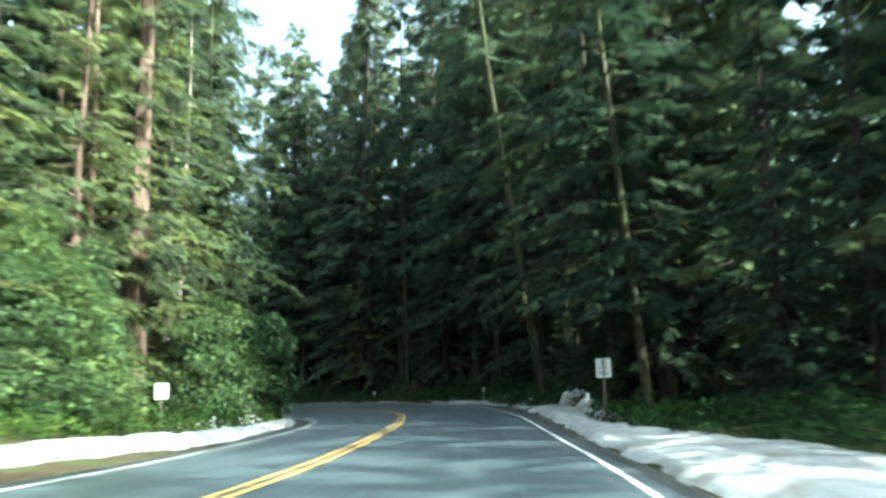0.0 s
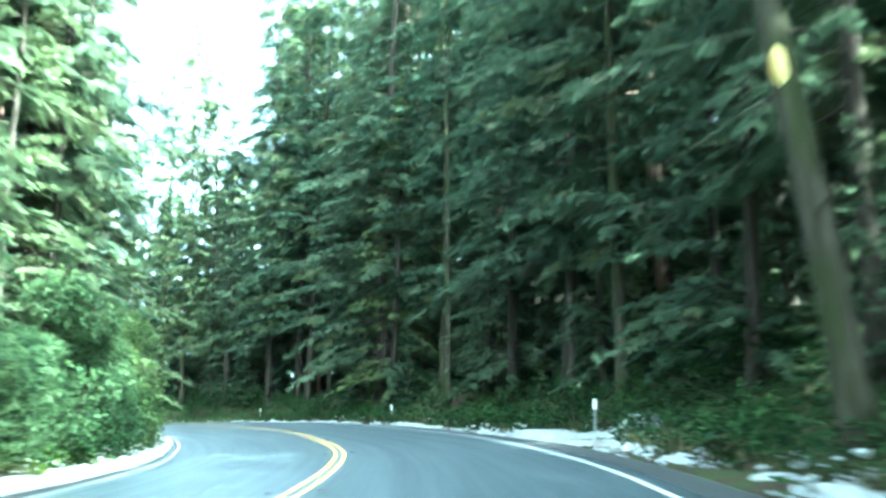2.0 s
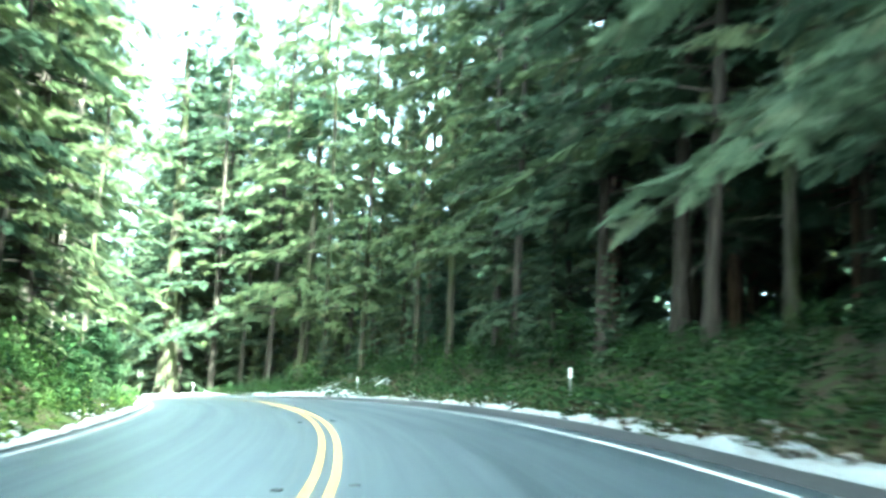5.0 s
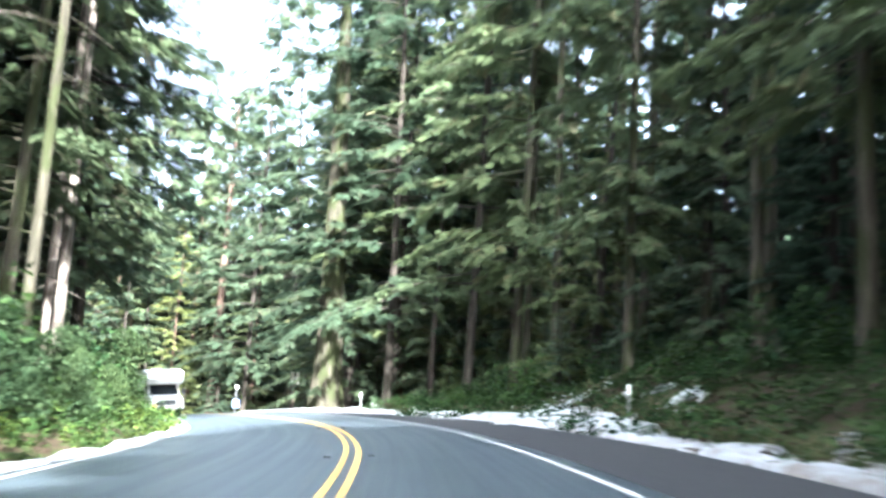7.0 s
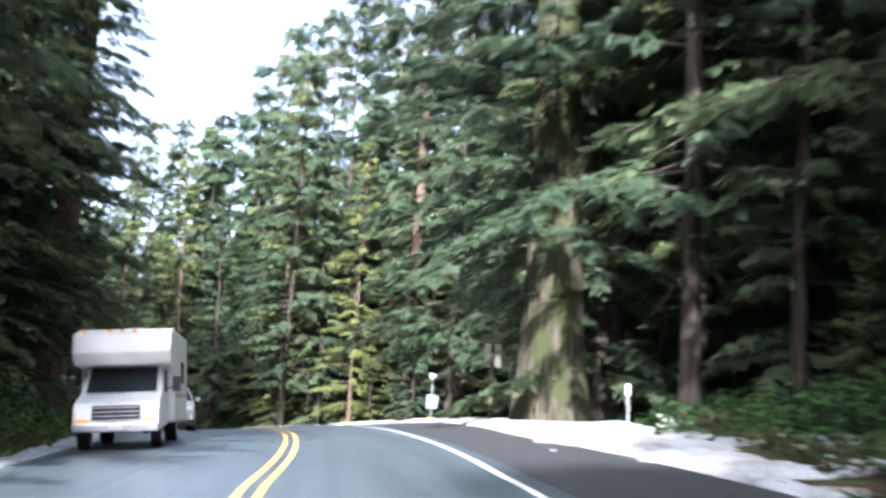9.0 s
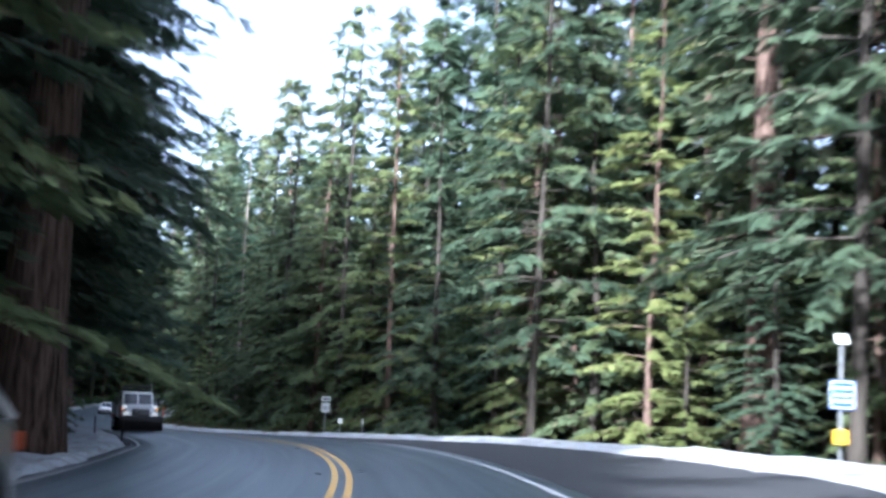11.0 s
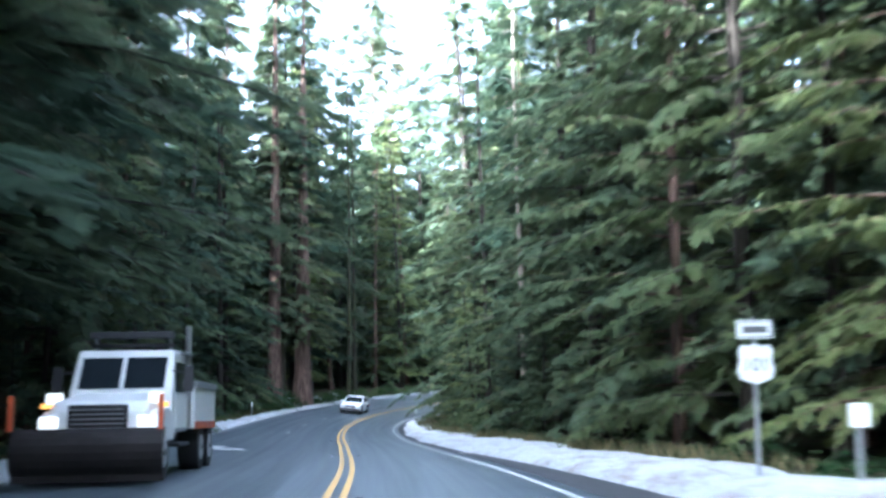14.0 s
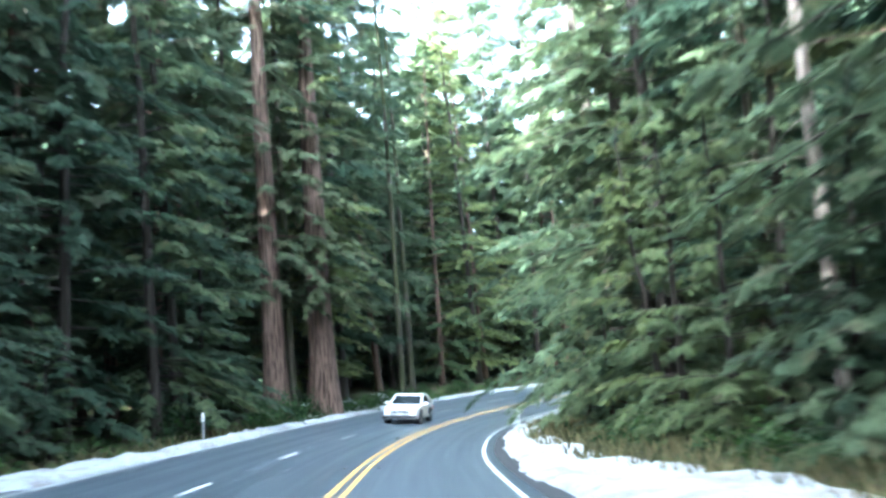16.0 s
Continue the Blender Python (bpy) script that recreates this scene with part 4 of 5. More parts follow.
row(1, 80, 160, 5.0, (3.0, 6.0), MID + EDGE[:1], (1.25, 1.5), 3.0, R)
row(1, 48, 205, 6.0, (0.4, 2.4), YOUNG[:1], (0.35, 0.75), 1.8, R)
row(1, 56, 160, 3.4, (0.6, 4.0), YOUNG[:1], (0.6, 1.15), 1.7, R)
row(-1, 300, 335, 5.0, (2.5, 6.0), TALL[:2] + EDGE[:1], (1.2, 1.45), 2.8, R)
row(-1, 335, 420, 5.0, (2.5, 6.0), LIGHT + TALL[:2], (1.05, 1.25), 2.8, R)
row(-1, 70, 125, 7.0, (2.5, 5.0), MID, (1.0, 1.25), 2.8, R)
row(1, 140, 160, 4.2, (7.0, 14.0), MID, (1.05, 1.3), 3.0, R)
row(1, 205, 215, 4.2, (7.0, 14.0), MID, (1.05, 1.3), 3.0, R)
row(1, 225, 300, 4.2, (8.0, 15.0), MID, (1.05, 1.25), 2.8, R)
row(-1, 272, 340, 6.0, (16.0, 22.0), FAR, (0.85, 1.15), 3.2, R)
row(-1, 328, 436, 3.4, (2.0, 12.0), MID, (1.05, 1.25), 2.6, R)
row(-1, 335, 432, 3.2, (5.0, 14.0), LIGHT + MID, (1.2, 1.45), 3.0, R)
row(1, 20, 66, 4.2, (9.0, 16.0), FAR, (1.0, 1.2), 3.2, R)
row(1, 66, 100, 4.6, (9.0, 16.0), FAR, (1.3, 1.6), 3.4, R)
row(1, 100, 160, 4.6, (9.0, 16.0), FAR, (1.3, 1.6), 3.4, R)
row(1, 163, 206, 3.4, (9.0, 20.0), FAR, (0.9, 1.2), 3.0, R)
row(1, 160, 190, 3.2, (1.5, 6.0), EDGE[:2], (0.4, 0.65), 1.8, R)
row(1, 163, 206, 5.0, (5.0, 9.0), MID, (0.9, 1.15), 3.0, R)
row(1, 160, 206, 4.0, (1.0, 5.0), YOUNG[:1], (0.5, 1.0), 1.7, R)
row(1, 210, 305, 3.4, (9.0, 20.0), FAR, (1.05, 1.25), 2.8, R)
row(1, 305, 440, 5.0, (9.0, 16.0), FAR, (0.75, 1.0), 3.4, R)
row(1, 296, 420, 4.0, (0.2, 1.2), YOUNG, (0.7, 1.2), 2.0, R)
row(-1, 250, 360, 7.0, (0.6, 2.0), YOUNG, (0.5, 1.0), 2.0, R)
row(1, 205, 300, 9.0, (-0.3, 1.0), YOUNG, (0.4, 1.0), 2.0, R)


def distant_woods(seed):
    """The far woods behind the rows, all in one mesh: plain tapered trunks and boughs."""
    rng = np.random.default_rng(seed)
    spots = []
    cand = [(s, side * (off + rng.uniform(0, 6.5))) for side in (1, -1) for off in range(18, 74, 7) for s in np.arange(-75, 442, 7.0)]
    xs, ys, _ = surface(np.array([c[0] for c in cand]) + rng.uniform(-2, 2, len(cand)), np.array([c[1] for c in cand]))
    xs, ys = np.r_[xs, rng.uniform(-350, -270, 130), rng.uniform(-50, 55, 50), rng.uniform(-310, -238, 110)], np.r_[ys, rng.uniform(120, 290, 130), rng.uniform(-160, -90, 50), rng.uniform(160, 222, 110)]
    ss, oo = locate(xs, ys)
    hs = ground_at(xs, ys)
    vs, fs, n = [], [], 0
    for x, y, s, o, z in zip(xs, ys, ss, oo, hs):
        deep = (o - RIGHT(s, 4)) if o > 0 else (-o - LEFT(s, 4))
        open_side = (o > 0 and (s < 34 or (163 < s < 207 and rng.random() < 0.35))) or (o < 0 and 240 < s < 250)
        if deep < 12 or open_side or any((x - a) ** 2 + (y - b) ** 2 < 20 for a, b in spots):
            continue
        spots.append((x, y))
        low = 0.92 if s > 300 or (o > 0 and s > 215) else 1.0
        if o > 0 and s < 72:
            low = 0.8
        h = rng.uniform(29, 40) * low
        m = 350 if (o > 0 and 50 < s < 310) or (o < 0 and s > 262) else 240
        u = rng.uniform(0.0, 1, m) ** 1.3
        az = rng.uniform(0, 6.283, m)
        reach = 4.8 * (1 - u) ** 0.8 * rng.uniform(0.3, 1.0, m)
        at = np.stack([x + np.cos(az) * reach * 0.5, y + np.sin(az) * reach * 0.5, z + h * u], 1)
        way = np.stack([np.cos(az), np.sin(az), rng.uniform(-0.7, 0.2, m)], 1) + rng.normal(0, 0.4, (m, 3))
        ln = 3.2 * rng.uniform(0.5, 1.2, m) * (0.4 + 0.6 * (1 - u))
        v, f = needles_at(rng, at, way, ln, ln * rng.uniform(0.26, 0.44, m))
        vs.append(v), fs.append(f + n)
        n += len(v)
        a = np.arange(4) * 1.5708
        ring = np.stack([x + 0.3 * np.cos(a), y + 0.3 * np.sin(a), np.full(4, z - 0.5)], 1)
        vs.append(np.r_[ring, [[x, y, z + h]]])
        fs.append(np.array([[0, 1, 4], [1, 2, 4], [2, 3, 4], [3, 0, 4]]) + n)
        n += 5
    # the woods go on, more loosely built, up to the ridges
    gx, gy = np.meshgrid(np.arange(-330, 95, 8.5), np.arange(-95, 335, 8.5))
    gx, gy = gx.ravel() + rng.uniform(-3, 3, gx.size), gy.ravel() + rng.uniform(-3, 3, gx.size)
    far = np.abs(locate(gx, gy)[1]) > 74
    gx, gy = gx[far], gy[far]
    for x, y, z in zip(gx, gy, ground_at(gx, gy)):
        h, m = rng.uniform(24, 34), 60
        u, az = rng.uniform(0.0, 1, m) ** 1.3, rng.uniform(0, 6.283, m)
        reach = 4.6 * (1 - u) ** 0.8 * rng.uniform(0.3, 1.0, m)
        at = np.stack([x + np.cos(az) * reach * 0.4, y + np.sin(az) * reach * 0.4, z + h * u], 1)
        way = np.stack([np.cos(az), np.sin(az), rng.uniform(-0.7, 0.2, m)], 1)
        ln = 4.6 * rng.uniform(0.6, 1.2, m) * (0.35 + 0.65 * (1 - u))
        v, f = needles_at(rng, at, way, ln, ln * rng.uniform(0.3, 0.5, m))
        vs.append(v), fs.append(f + n)
        n += len(v)
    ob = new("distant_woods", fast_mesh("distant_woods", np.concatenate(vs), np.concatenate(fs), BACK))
    tagged(ob, "dense dark conifer woods far behind the road", "forest", kind="stuff")


distant_woods(77)


# ---- undergrowth ----
def shrub_mesh(name, seed, wide, high, n, leaf, mat, loose=0.25):
    """A mound of leafy twigs round a few stems."""
    rng = np.random.default_rng(seed)
    d = rng.normal(size=(n, 3))
    d[:, 2] = np.abs(d[:, 2])
    d /= np.linalg.norm(d, axis=1)[:, None]
    lump = 1 + 0.35 * np.sin(d[:, 0] * 5 + seed) * np.cos(d[:, 1] * 4 + seed * 2) + rng.normal(0, loose * 0.4, n)
    r = rng.uniform(0.35, 1.0, n) ** 0.5 * lump
    at = d * r[:, None] * [wide, wide, high]
    at[:, 2] = np.maximum(at[:, 2], 0.02)
    way = d + rng.normal(0, 0.7, (n, 3))
    ln = leaf * rng.uniform(0.6, 1.4, n)
    v, f = needles_at(rng, at, way, ln, ln * rng.uniform(0.25, 0.45, n))
    return fast_mesh(name, v, f, mat)


def stem_mesh(seed, wide, high):
    rng = np.random.default_rng(seed)
    p = Pile()
    for k in range(5):
        a, t = rng.uniform(0, 6.28), np.linspace(0, 1, 4)
        tip = np.array([math.cos(a) * wide * 0.7, math.sin(a) * wide * 0.7, high * rng.uniform(0.6, 0.9)])
        p.add(*tube(np.outer(t, tip) + np.outer(t * (1 - t), [0, 0, high * 0.3]) - [0, 0, 0.1], 0.02 * (1 - 0.7 * t), 3))
    return p.mesh("stems", BARK)


def fern_mesh(seed, n=16, reach=0.9):
    rng = np.random.default_rng(seed)
    p = Pile()
    for k in range(n):
        a = k * 2.39996
        out = np.array([math.cos(a), math.sin(a), 0.0])
        ln, t = reach * rng.uniform(0.7, 1.1), np.linspace(0.15, 1, 12)
        line = np.outer(t * ln, out) + np.outer(ln * (1.1 * t - 0.95 * t * t), [0, 0, 1.0])
        across = np.array([-out[1], out[0], 0])
        for sgn in (-1, 1):
            way = np.tile(sgn * across + 0.5 * out - [0, 0, 0.2], (12, 1))
            width = 0.17 * reach * np.sin(np.pi * np.clip(t, 0.1, 0.97))
            p.add(*sprays(rng, line, way, width, width * 0.25))
    return p.mesh("fronds", FERN)


def bush(name, label, leaves, stems, group="roadside shrubs"):
    root = thing(name, label, "shrub", group)
    part("foliage", leaves, root)
    if stems:
        part("stem", stems, root)
    return root


BUSH = [bush("shrub", "dark green leafy evergreen shrub on the verge", shrub_mesh("foliage", 800 + k, 1.3, 1.7, 640, 0.185, SHRUB), stem_mesh(820 + k, 1.2, 1.5)) for k in range(2)]
BUSH_BRIGHT = [bush("bright_shrub", "bright yellow-green leafy shrub on the verge", shrub_mesh("foliage", 840 + k, 1.2, 1.4, 640, 0.175, BRIGHT), stem_mesh(850 + k, 1.1, 1.2)) for k in range(2)]
def big_shrub_mesh(name, seed, wide, high, n, leaf, mat):
    """A tall shrub of several leafy domes over one another."""
    rng = np.random.default_rng(seed)
    p = Pile()
    for k in range(11):
        a, u = rng.uniform(0, 6.28), k / 10
        mid = np.array([math.cos(a) * wide * 0.5 * (1 - 0.7 * u), math.sin(a) * wide * 0.5 * (1 - 0.7 * u), high * (0.12 + 0.72 * u)])
        m = n // 11
        d = rng.normal(size=(m, 3))
        d /= np.linalg.norm(d, axis=1)[:, None]
        size = wide * rng.uniform(0.42, 0.62) * (1 - 0.45 * u)
        at = mid + d * size * (rng.uniform(0.3, 1.0, m) ** 0.4)[:, None] * [1, 1, 0.8]
        at[:, 2] = np.maximum(at[:, 2], 0.05)
        way = d + rng.normal(0, 0.6, (m, 3)) - [0, 0, 0.2]
        ln = leaf * rng.uniform(0.6, 1.4, m)
        p.add(*needles_at(rng, at, way, ln, ln * rng.uniform(0.25, 0.45, m)))
    return p.mesh(name, mat)


TALL_SHRUB = [bush("tall_shrub", "tall rounded green leafy shrub at the roadside", big_shrub_mesh("foliage", 880 + k, 2.6, 7.0, 5400, 0.27, LEAFY), stem_mesh(885 + k, 1.4, 5.0)) for k in range(2)]
BUSH_DRY = [bush("dry_bush", "brown twiggy bush on the bank", shrub_mesh("foliage", 860, 1.0, 1.0, 500, 0.2, DRY), stem_mesh(861, 1.0, 1.0))]
FERNS = [bush("sword_fern", "green sword fern with arching fronds", fern_mesh(870), None, "ferns")]


def scatter(side, s0, s1, step, depth, kinds, scales, gap, rng, tall=(0.7, 1.2)):
    s = s0
    while s < s1:
        edge = (RIGHT if side > 0 else LEFT)(s, 3)
        o = side * (edge + rng.uniform(*depth))
        x, y, _ = surface(s, o)
        if clear(x, y, gap):
            k = rng.uniform(*scales)
            plant(kinds, float(x), float(y), k * rng.uniform(*tall), (rng.gauss(0, 5), rng.gauss(0, 5)), None, rng, rng.uniform(0.9, 1.4))
        s += step * rng.uniform(0.6, 1.4)


Q = random.Random(9)
scatter(-1, 23, 62, 2.6, (2.2, 3.4), TALL_SHRUB, (0.7, 1.05), 1.6, Q, (0.85, 1.15))
scatter(-1, 62, 100, 2.6, (0.9, 2.2), TALL_SHRUB, (0.7, 1.05), 1.6, Q, (0.85, 1.15))
scatter(-1, 156, 186, 3.0, (1.5, 2.4), TALL_SHRUB, (0.32, 0.46), 1.0, Q, (0.85, 1.15))
scatter(-1, 8, 60, 1.8, (0.4, 1.6), BUSH_BRIGHT + BUSH, (0.45, 0.85), 0.8, Q)
scatter(-1, 8, 34, 2.6, (1.8, 3.5), BUSH, (0.7, 1.2), 1.0, Q)
scatter(-1, 48, 120, 2.6, (1.8, 3.5), BUSH, (1.0, 1.8), 1.0, Q)
scatter(-1, 55, 225, 2.2, (1.0, 2.0), BUSH + BUSH_BRIGHT[:1] + BUSH_DRY, (0.5, 0.9), 0.8, Q)
scatter(-1, 120, 225, 2.8, (2.2, 3.8), BUSH + BUSH_BRIGHT[:1], (0.9, 1.5), 1.0, Q)
scatter(1, 42, 140, 1.5, (0.1, 2.2), BUSH + BUSH + FERNS + BUSH_DRY, (0.4, 0.95), 0.7, Q)
scatter(1, 140, 205, 1.1, (-0.6, 2.4), BUSH + FERNS + BUSH_DRY, (0.25, 0.55), 0.5, Q)
scatter(1, 60, 160, 1.5, (0.2, 4.5), FERNS, (0.6, 1.15), 0.6, Q)
scatter(-1, 346, 368, 1.1, (-0.4, 1.2), BUSH, (0.5, 0.9), 0.5, Q)
scatter(1, 8, 34, 2.0, (0.6, 3.5), BUSH, (0.5, 0.9), 0.9, Q)
scatter(1, 36, 205, 2.2, (2.0, 4.5), BUSH + FERNS, (0.6, 1.2), 0.9, Q)
scatter(1, 45, 205, 2.4, (2.6, 7.0), BUSH, (1.0, 1.9), 1.2, Q)
scatter(-1, 230, 340, 4.0, (0.8, 3.0), BUSH + BUSH_DRY, (0.4, 0.9), 0.9, Q)
scatter(1, 205, 420, 4.5, (0.8, 3.0), BUSH + BUSH_DRY + FERNS, (0.35, 0.8), 0.9, Q)
scatter(-1, 340, 380, 1.6, (-0.6, 2.0), BUSH + BUSH_DRY, (0.5, 0.9), 0.7, Q)
for kind, x, y, size in ((BUSH_BRIGHT[0], -13.7, 45.4, 1.2), (BUSH_BRIGHT[1], -14.8, 46.3, 1.5), (TALL_SHRUB[0], -15.6, 48.0, 0.62), (BUSH[0], 7.0, 47.6, 0.55), (BUSH[1], 6.9, 45.0, 0.5), (FERNS[0], 6.2, 47.2, 0.7), (BUSH[0], 7.6, 41.0, 0.7), (BUSH[1], 7.4, 38.0, 0.8)):
    plant(kind, x, y, size, turn=97.0 * size)


def grass_strip(s0, s1, side, lo, hi, n, seed):
    rng = np.random.default_rng(seed)
    s, u = rng.uniform(s0, s1, n), rng.uniform(0, 1, n)
    edge = RIGHT if side > 0 else LEFT
    o = side * (edge(s, 3) + lo + (hi - lo) * u)
    x, y, z = surface(s, o)
    z = z + lift(s, o, x, y)
    way = np.stack([rng.normal(0, 0.4, n), rng.normal(0, 0.4, n), np.ones(n)], 1)
    ln = rng.uniform(0.1, 0.75, n) ** 1.3
    v, f = sprays(rng, np.stack([x, y, z - 0.02], 1), way, ln, ln * 0.045)
    tagged(new("grass", fast_mesh("grass", v, f, GRASS)), "dry yellow-green grass tufts behind the snow", "grass", "verge grass", "stuff")


def low_growth(s0, s1, side, lo, hi, n, seed, mat, high, label):
    """Ferns, salal and small brush that cover a bank, too many to count."""
    rng = np.random.default_rng(seed)
    each = 34
    m = n // each
    cs, cu = rng.uniform(s0, s1, m), rng.uniform(0, 1, m)
    edge = RIGHT if side > 0 else LEFT
    o = side * (edge(cs, 3) + lo + (hi - lo) * cu)
    x, y, z = surface(cs, o)
    z = z + lift(cs, o, x, y)
    tall = rng.uniform(0.3, 1.0, m) ** 1.5 * high * 1.3
    size = np.repeat(0.45 + 0.75 * tall / (1.3 * high), each)
    a = rng.uniform(0, 6.283, m * each)
    out = np.stack([np.cos(a), np.sin(a), np.zeros(m * each)], 1)
    up = rng.uniform(0, 1, m * each)
    at = np.repeat(np.stack([x, y, z], 1), each, 0) + out * (rng.uniform(0.0, 0.28, m * each) * size)[:, None]
    at[:, 2] += up * np.repeat(tall, each)
    way = out + np.stack([rng.normal(0, 0.3, m * each), rng.normal(0, 0.3, m * each), rng.uniform(-0.3, 0.9, m * each)], 1)
    ln = rng.uniform(0.1, 0.3, m * each) * size
    v, f = needles_at(rng, at, way, ln, ln * rng.uniform(0.14, 0.3, m * each))
    tagged(new("low_brush", fast_mesh("low_brush", v, f, mat)), label, "undergrowth", "bank undergrowth", "stuff")


low_growth(6, 130, 1, -0.6, 7.0, 90000, 41, SHRUB, 0.7, "dark green ferns and low brush covering the bank")
low_growth(130, 206, 1, -0.7, 7.0, 60000, 42, SHRUB, 0.6, "dark green ferns and low brush covering the bank")
low_growth(168, 192, 1, -2.6, -0.6, 5000, 48, SHRUB, 0.35, "small dark brush poking through the snow")
low_growth(40, 205, 1, -0.8, 3.0, 16000, 43, DRY, 0.4, "brown twigs and dead fern on the bank")
low_growth(-20, 226, -1, -0.2, 3.5, 52000, 44, SHRUB, 0.8, "dark green low brush along the inner verge")
low_growth(10, 226, -1, -0.3, 2.0, 14000, 45, BRIGHT, 0.5, "bright green weeds along the inner verge")
low_growth(226, 420, -1, 0.0, 4.0, 16000, 46, SHRUB, 0.5, "dark low brush at the forest edge")
low_growth(206, 420, 1, 0.2, 3.0, 14000, 47, SHRUB, 0.4, "dark low brush at the forest edge")
grass_strip(285, 350, 1, -0.9, 1.6, 7000, 1)
grass_strip(30, 200, 1, -0.6, 0.8, 5000, 2)
grass_strip(225, 350, -1, -0.3, 1.0, 3500, 3)


def snow_clumps(s0, s1, side, lo, hi, n, high, seed, label, size=(0.02, 0.075)):
    """Lumps of snow caught on the brush and between the stones of a bank."""
    rng = np.random.default_rng(seed)
    edge = RIGHT if side > 0 else LEFT
    th, ph = np.meshgrid(np.linspace(0, 2 * np.pi, 9)[:-1], np.linspace(0.15, np.pi - 0.15, 5))
    ball = np.stack([np.sin(ph) * np.cos(th), np.sin(ph) * np.sin(th), np.cos(ph)], -1).reshape(-1, 3)
    ids = np.arange(40).reshape(5, 8)
    q = np.stack([ids[:-1], np.roll(ids, -1, 1)[:-1], np.roll(ids, -1, 1)[1:], ids[1:]], -1).reshape(-1, 4)[:, ::-1]
    q = np.concatenate([q, ids[:1, [0, 2, 4, 6]], ids[-1:, [6, 4, 2, 0]]])
    p = Pile()
    for k in range(2 * n):
        if k % 12 == 0:
            cs, cv, ch = rng.uniform(s0, s1), rng.uniform(0, 1) ** 1.4, rng.uniform(0, 1) ** 2 * high
        s = cs + rng.normal(0, 0.32)
        o = side * (edge(s, 3) + lo + (hi - lo) * cv + rng.normal(0, 0.25))
        x, y, z = surface(s, o)
        z = z + lift(s, o, x, y)
        r = rng.uniform(*size)
        lump = ball * (1 + rng.normal(0, 0.34, (40, 1))) * [r * rng.uniform(0.8, 1.7), r * rng.uniform(0.8, 1.7), r * rng.uniform(0.35, 0.7)]
        p.add(lump + [float(x), float(y), float(z) + max(0.0, ch + rng.normal(0, 0.14)) - 0.02], q)
    tagged(new("snow_clumps", p.mesh("snow_clumps", SNOW, True)), label, "snow", "roadside snow", "stuff")


def snow_mound(x, y, wide, deep, high, turn, seed, label):
    """Old snow hanging on a heap of stones and brush."""
    rings, n = 20, 48
    u, a = np.meshgrid(np.linspace(0, 1, rings), np.arange(n) * 2 * np.pi / n, indexing="ij")
    px, py = u * np.cos(a), u * np.sin(a)
    c, d = math.cos(turn), math.sin(turn)
    gx, gy = x + (px * wide * c - py * deep * d), y + (px * wide * d + py * deep * c)
    rag = fractal(gx.ravel(), gy.ravel(), 0.42, seed, 4).reshape(u.shape) - 0.5
    h = high * (1 - u ** 3) * (1 + 1.7 * rag) - 0.25 * u ** 3
    z = ground_at(gx.ravel(), gy.ravel()).reshape(u.shape) + h
    ids = np.arange(rings * n).reshape(rings, n)
    q = np.stack([ids[:-1], ids[1:], np.roll(ids, -1, 1)[1:], np.roll(ids, -1, 1)[:-1]], -1).reshape(-1, 4)
    ob = new("snow_mound", fast_mesh("snow_mound", np.stack([gx, gy, z], -1).reshape(-1, 3), q, SNOW, True))
    tagged(ob, label, "snow", "roadside snow", "stuff")


x, y, _ = put(73.6, 6.6)
snow_mound(x, y, 1.6, 0.8, 0.45, 1.7, 75, "solid heap of old snow on the brushy bank")
snow_mound(-11.8, 60.0, 1.5, 0.9, 0.75, 1.2, 74, "old snow draped over rock beside the road")
snow_mound(6.5, 49.3, 1.2, 0.75, 0.7, 0.5, 71, "tall heap of old snow hanging on rock and brush")
snow_mound(6.7, 46.6, 1.9, 0.8, 0.5, 1.5, 72, "low heap of snow behind a marker post")
snow_mound(6.8, 42.8, 2.1, 0.8, 0.42, 1.5, 73, "low heap of snow behind a marker post")
snow_clumps(36, 104, -1, -0.2, 0.9, 420, 0.4, 61, "white lumps of snow caught in the roadside brush")
snow_clumps(104, 150, -1, -0.3, 0.6, 70, 0.5, 62, "white lumps of snow caught in the roadside brush")
snow_clumps(350, 367, -1, -0.2, 1.2, 150, 0.8, 66, "white lumps of snow caught in brush behind the verge")
snow_clumps(35, 45, 1, -0.3, 1.1, 72, 0.35, 63, "white snow lying in the brush beside the sign")
snow_clumps(56, 128, 1, -0.9, 0.3, 240, 0.18, 64, "broken lumps of melting snow along the bank", (0.02, 0.08))
snow_clumps(128, 204, 1, -0.8, 1.2, 330, 0.25, 65, "lumps of melting snow spread over the brushy bank")


# ---- signs and posts ----
def stand(s, off):
    """A place on the ground with the heading of traffic that comes towards it."""
    x, y, z = put(s, off)
    tx, ty = float(np.interp(s, S, AHEAD[:, 0])), float(np.interp(s, S, AHEAD[:, 1]))
    return x, y, z, math.degrees(math.atan2(-tx, ty))


def stand_at(x, y):
    s, _ = locate([x], [y])
    tx, ty = float(np.interp(s[0], S, AHEAD[:, 0])), float(np.interp(s[0], S, AHEAD[:, 1]))
    return x, y, float(ground_at([x], [y])[0]), math.degrees(math.atan2(-tx, ty))


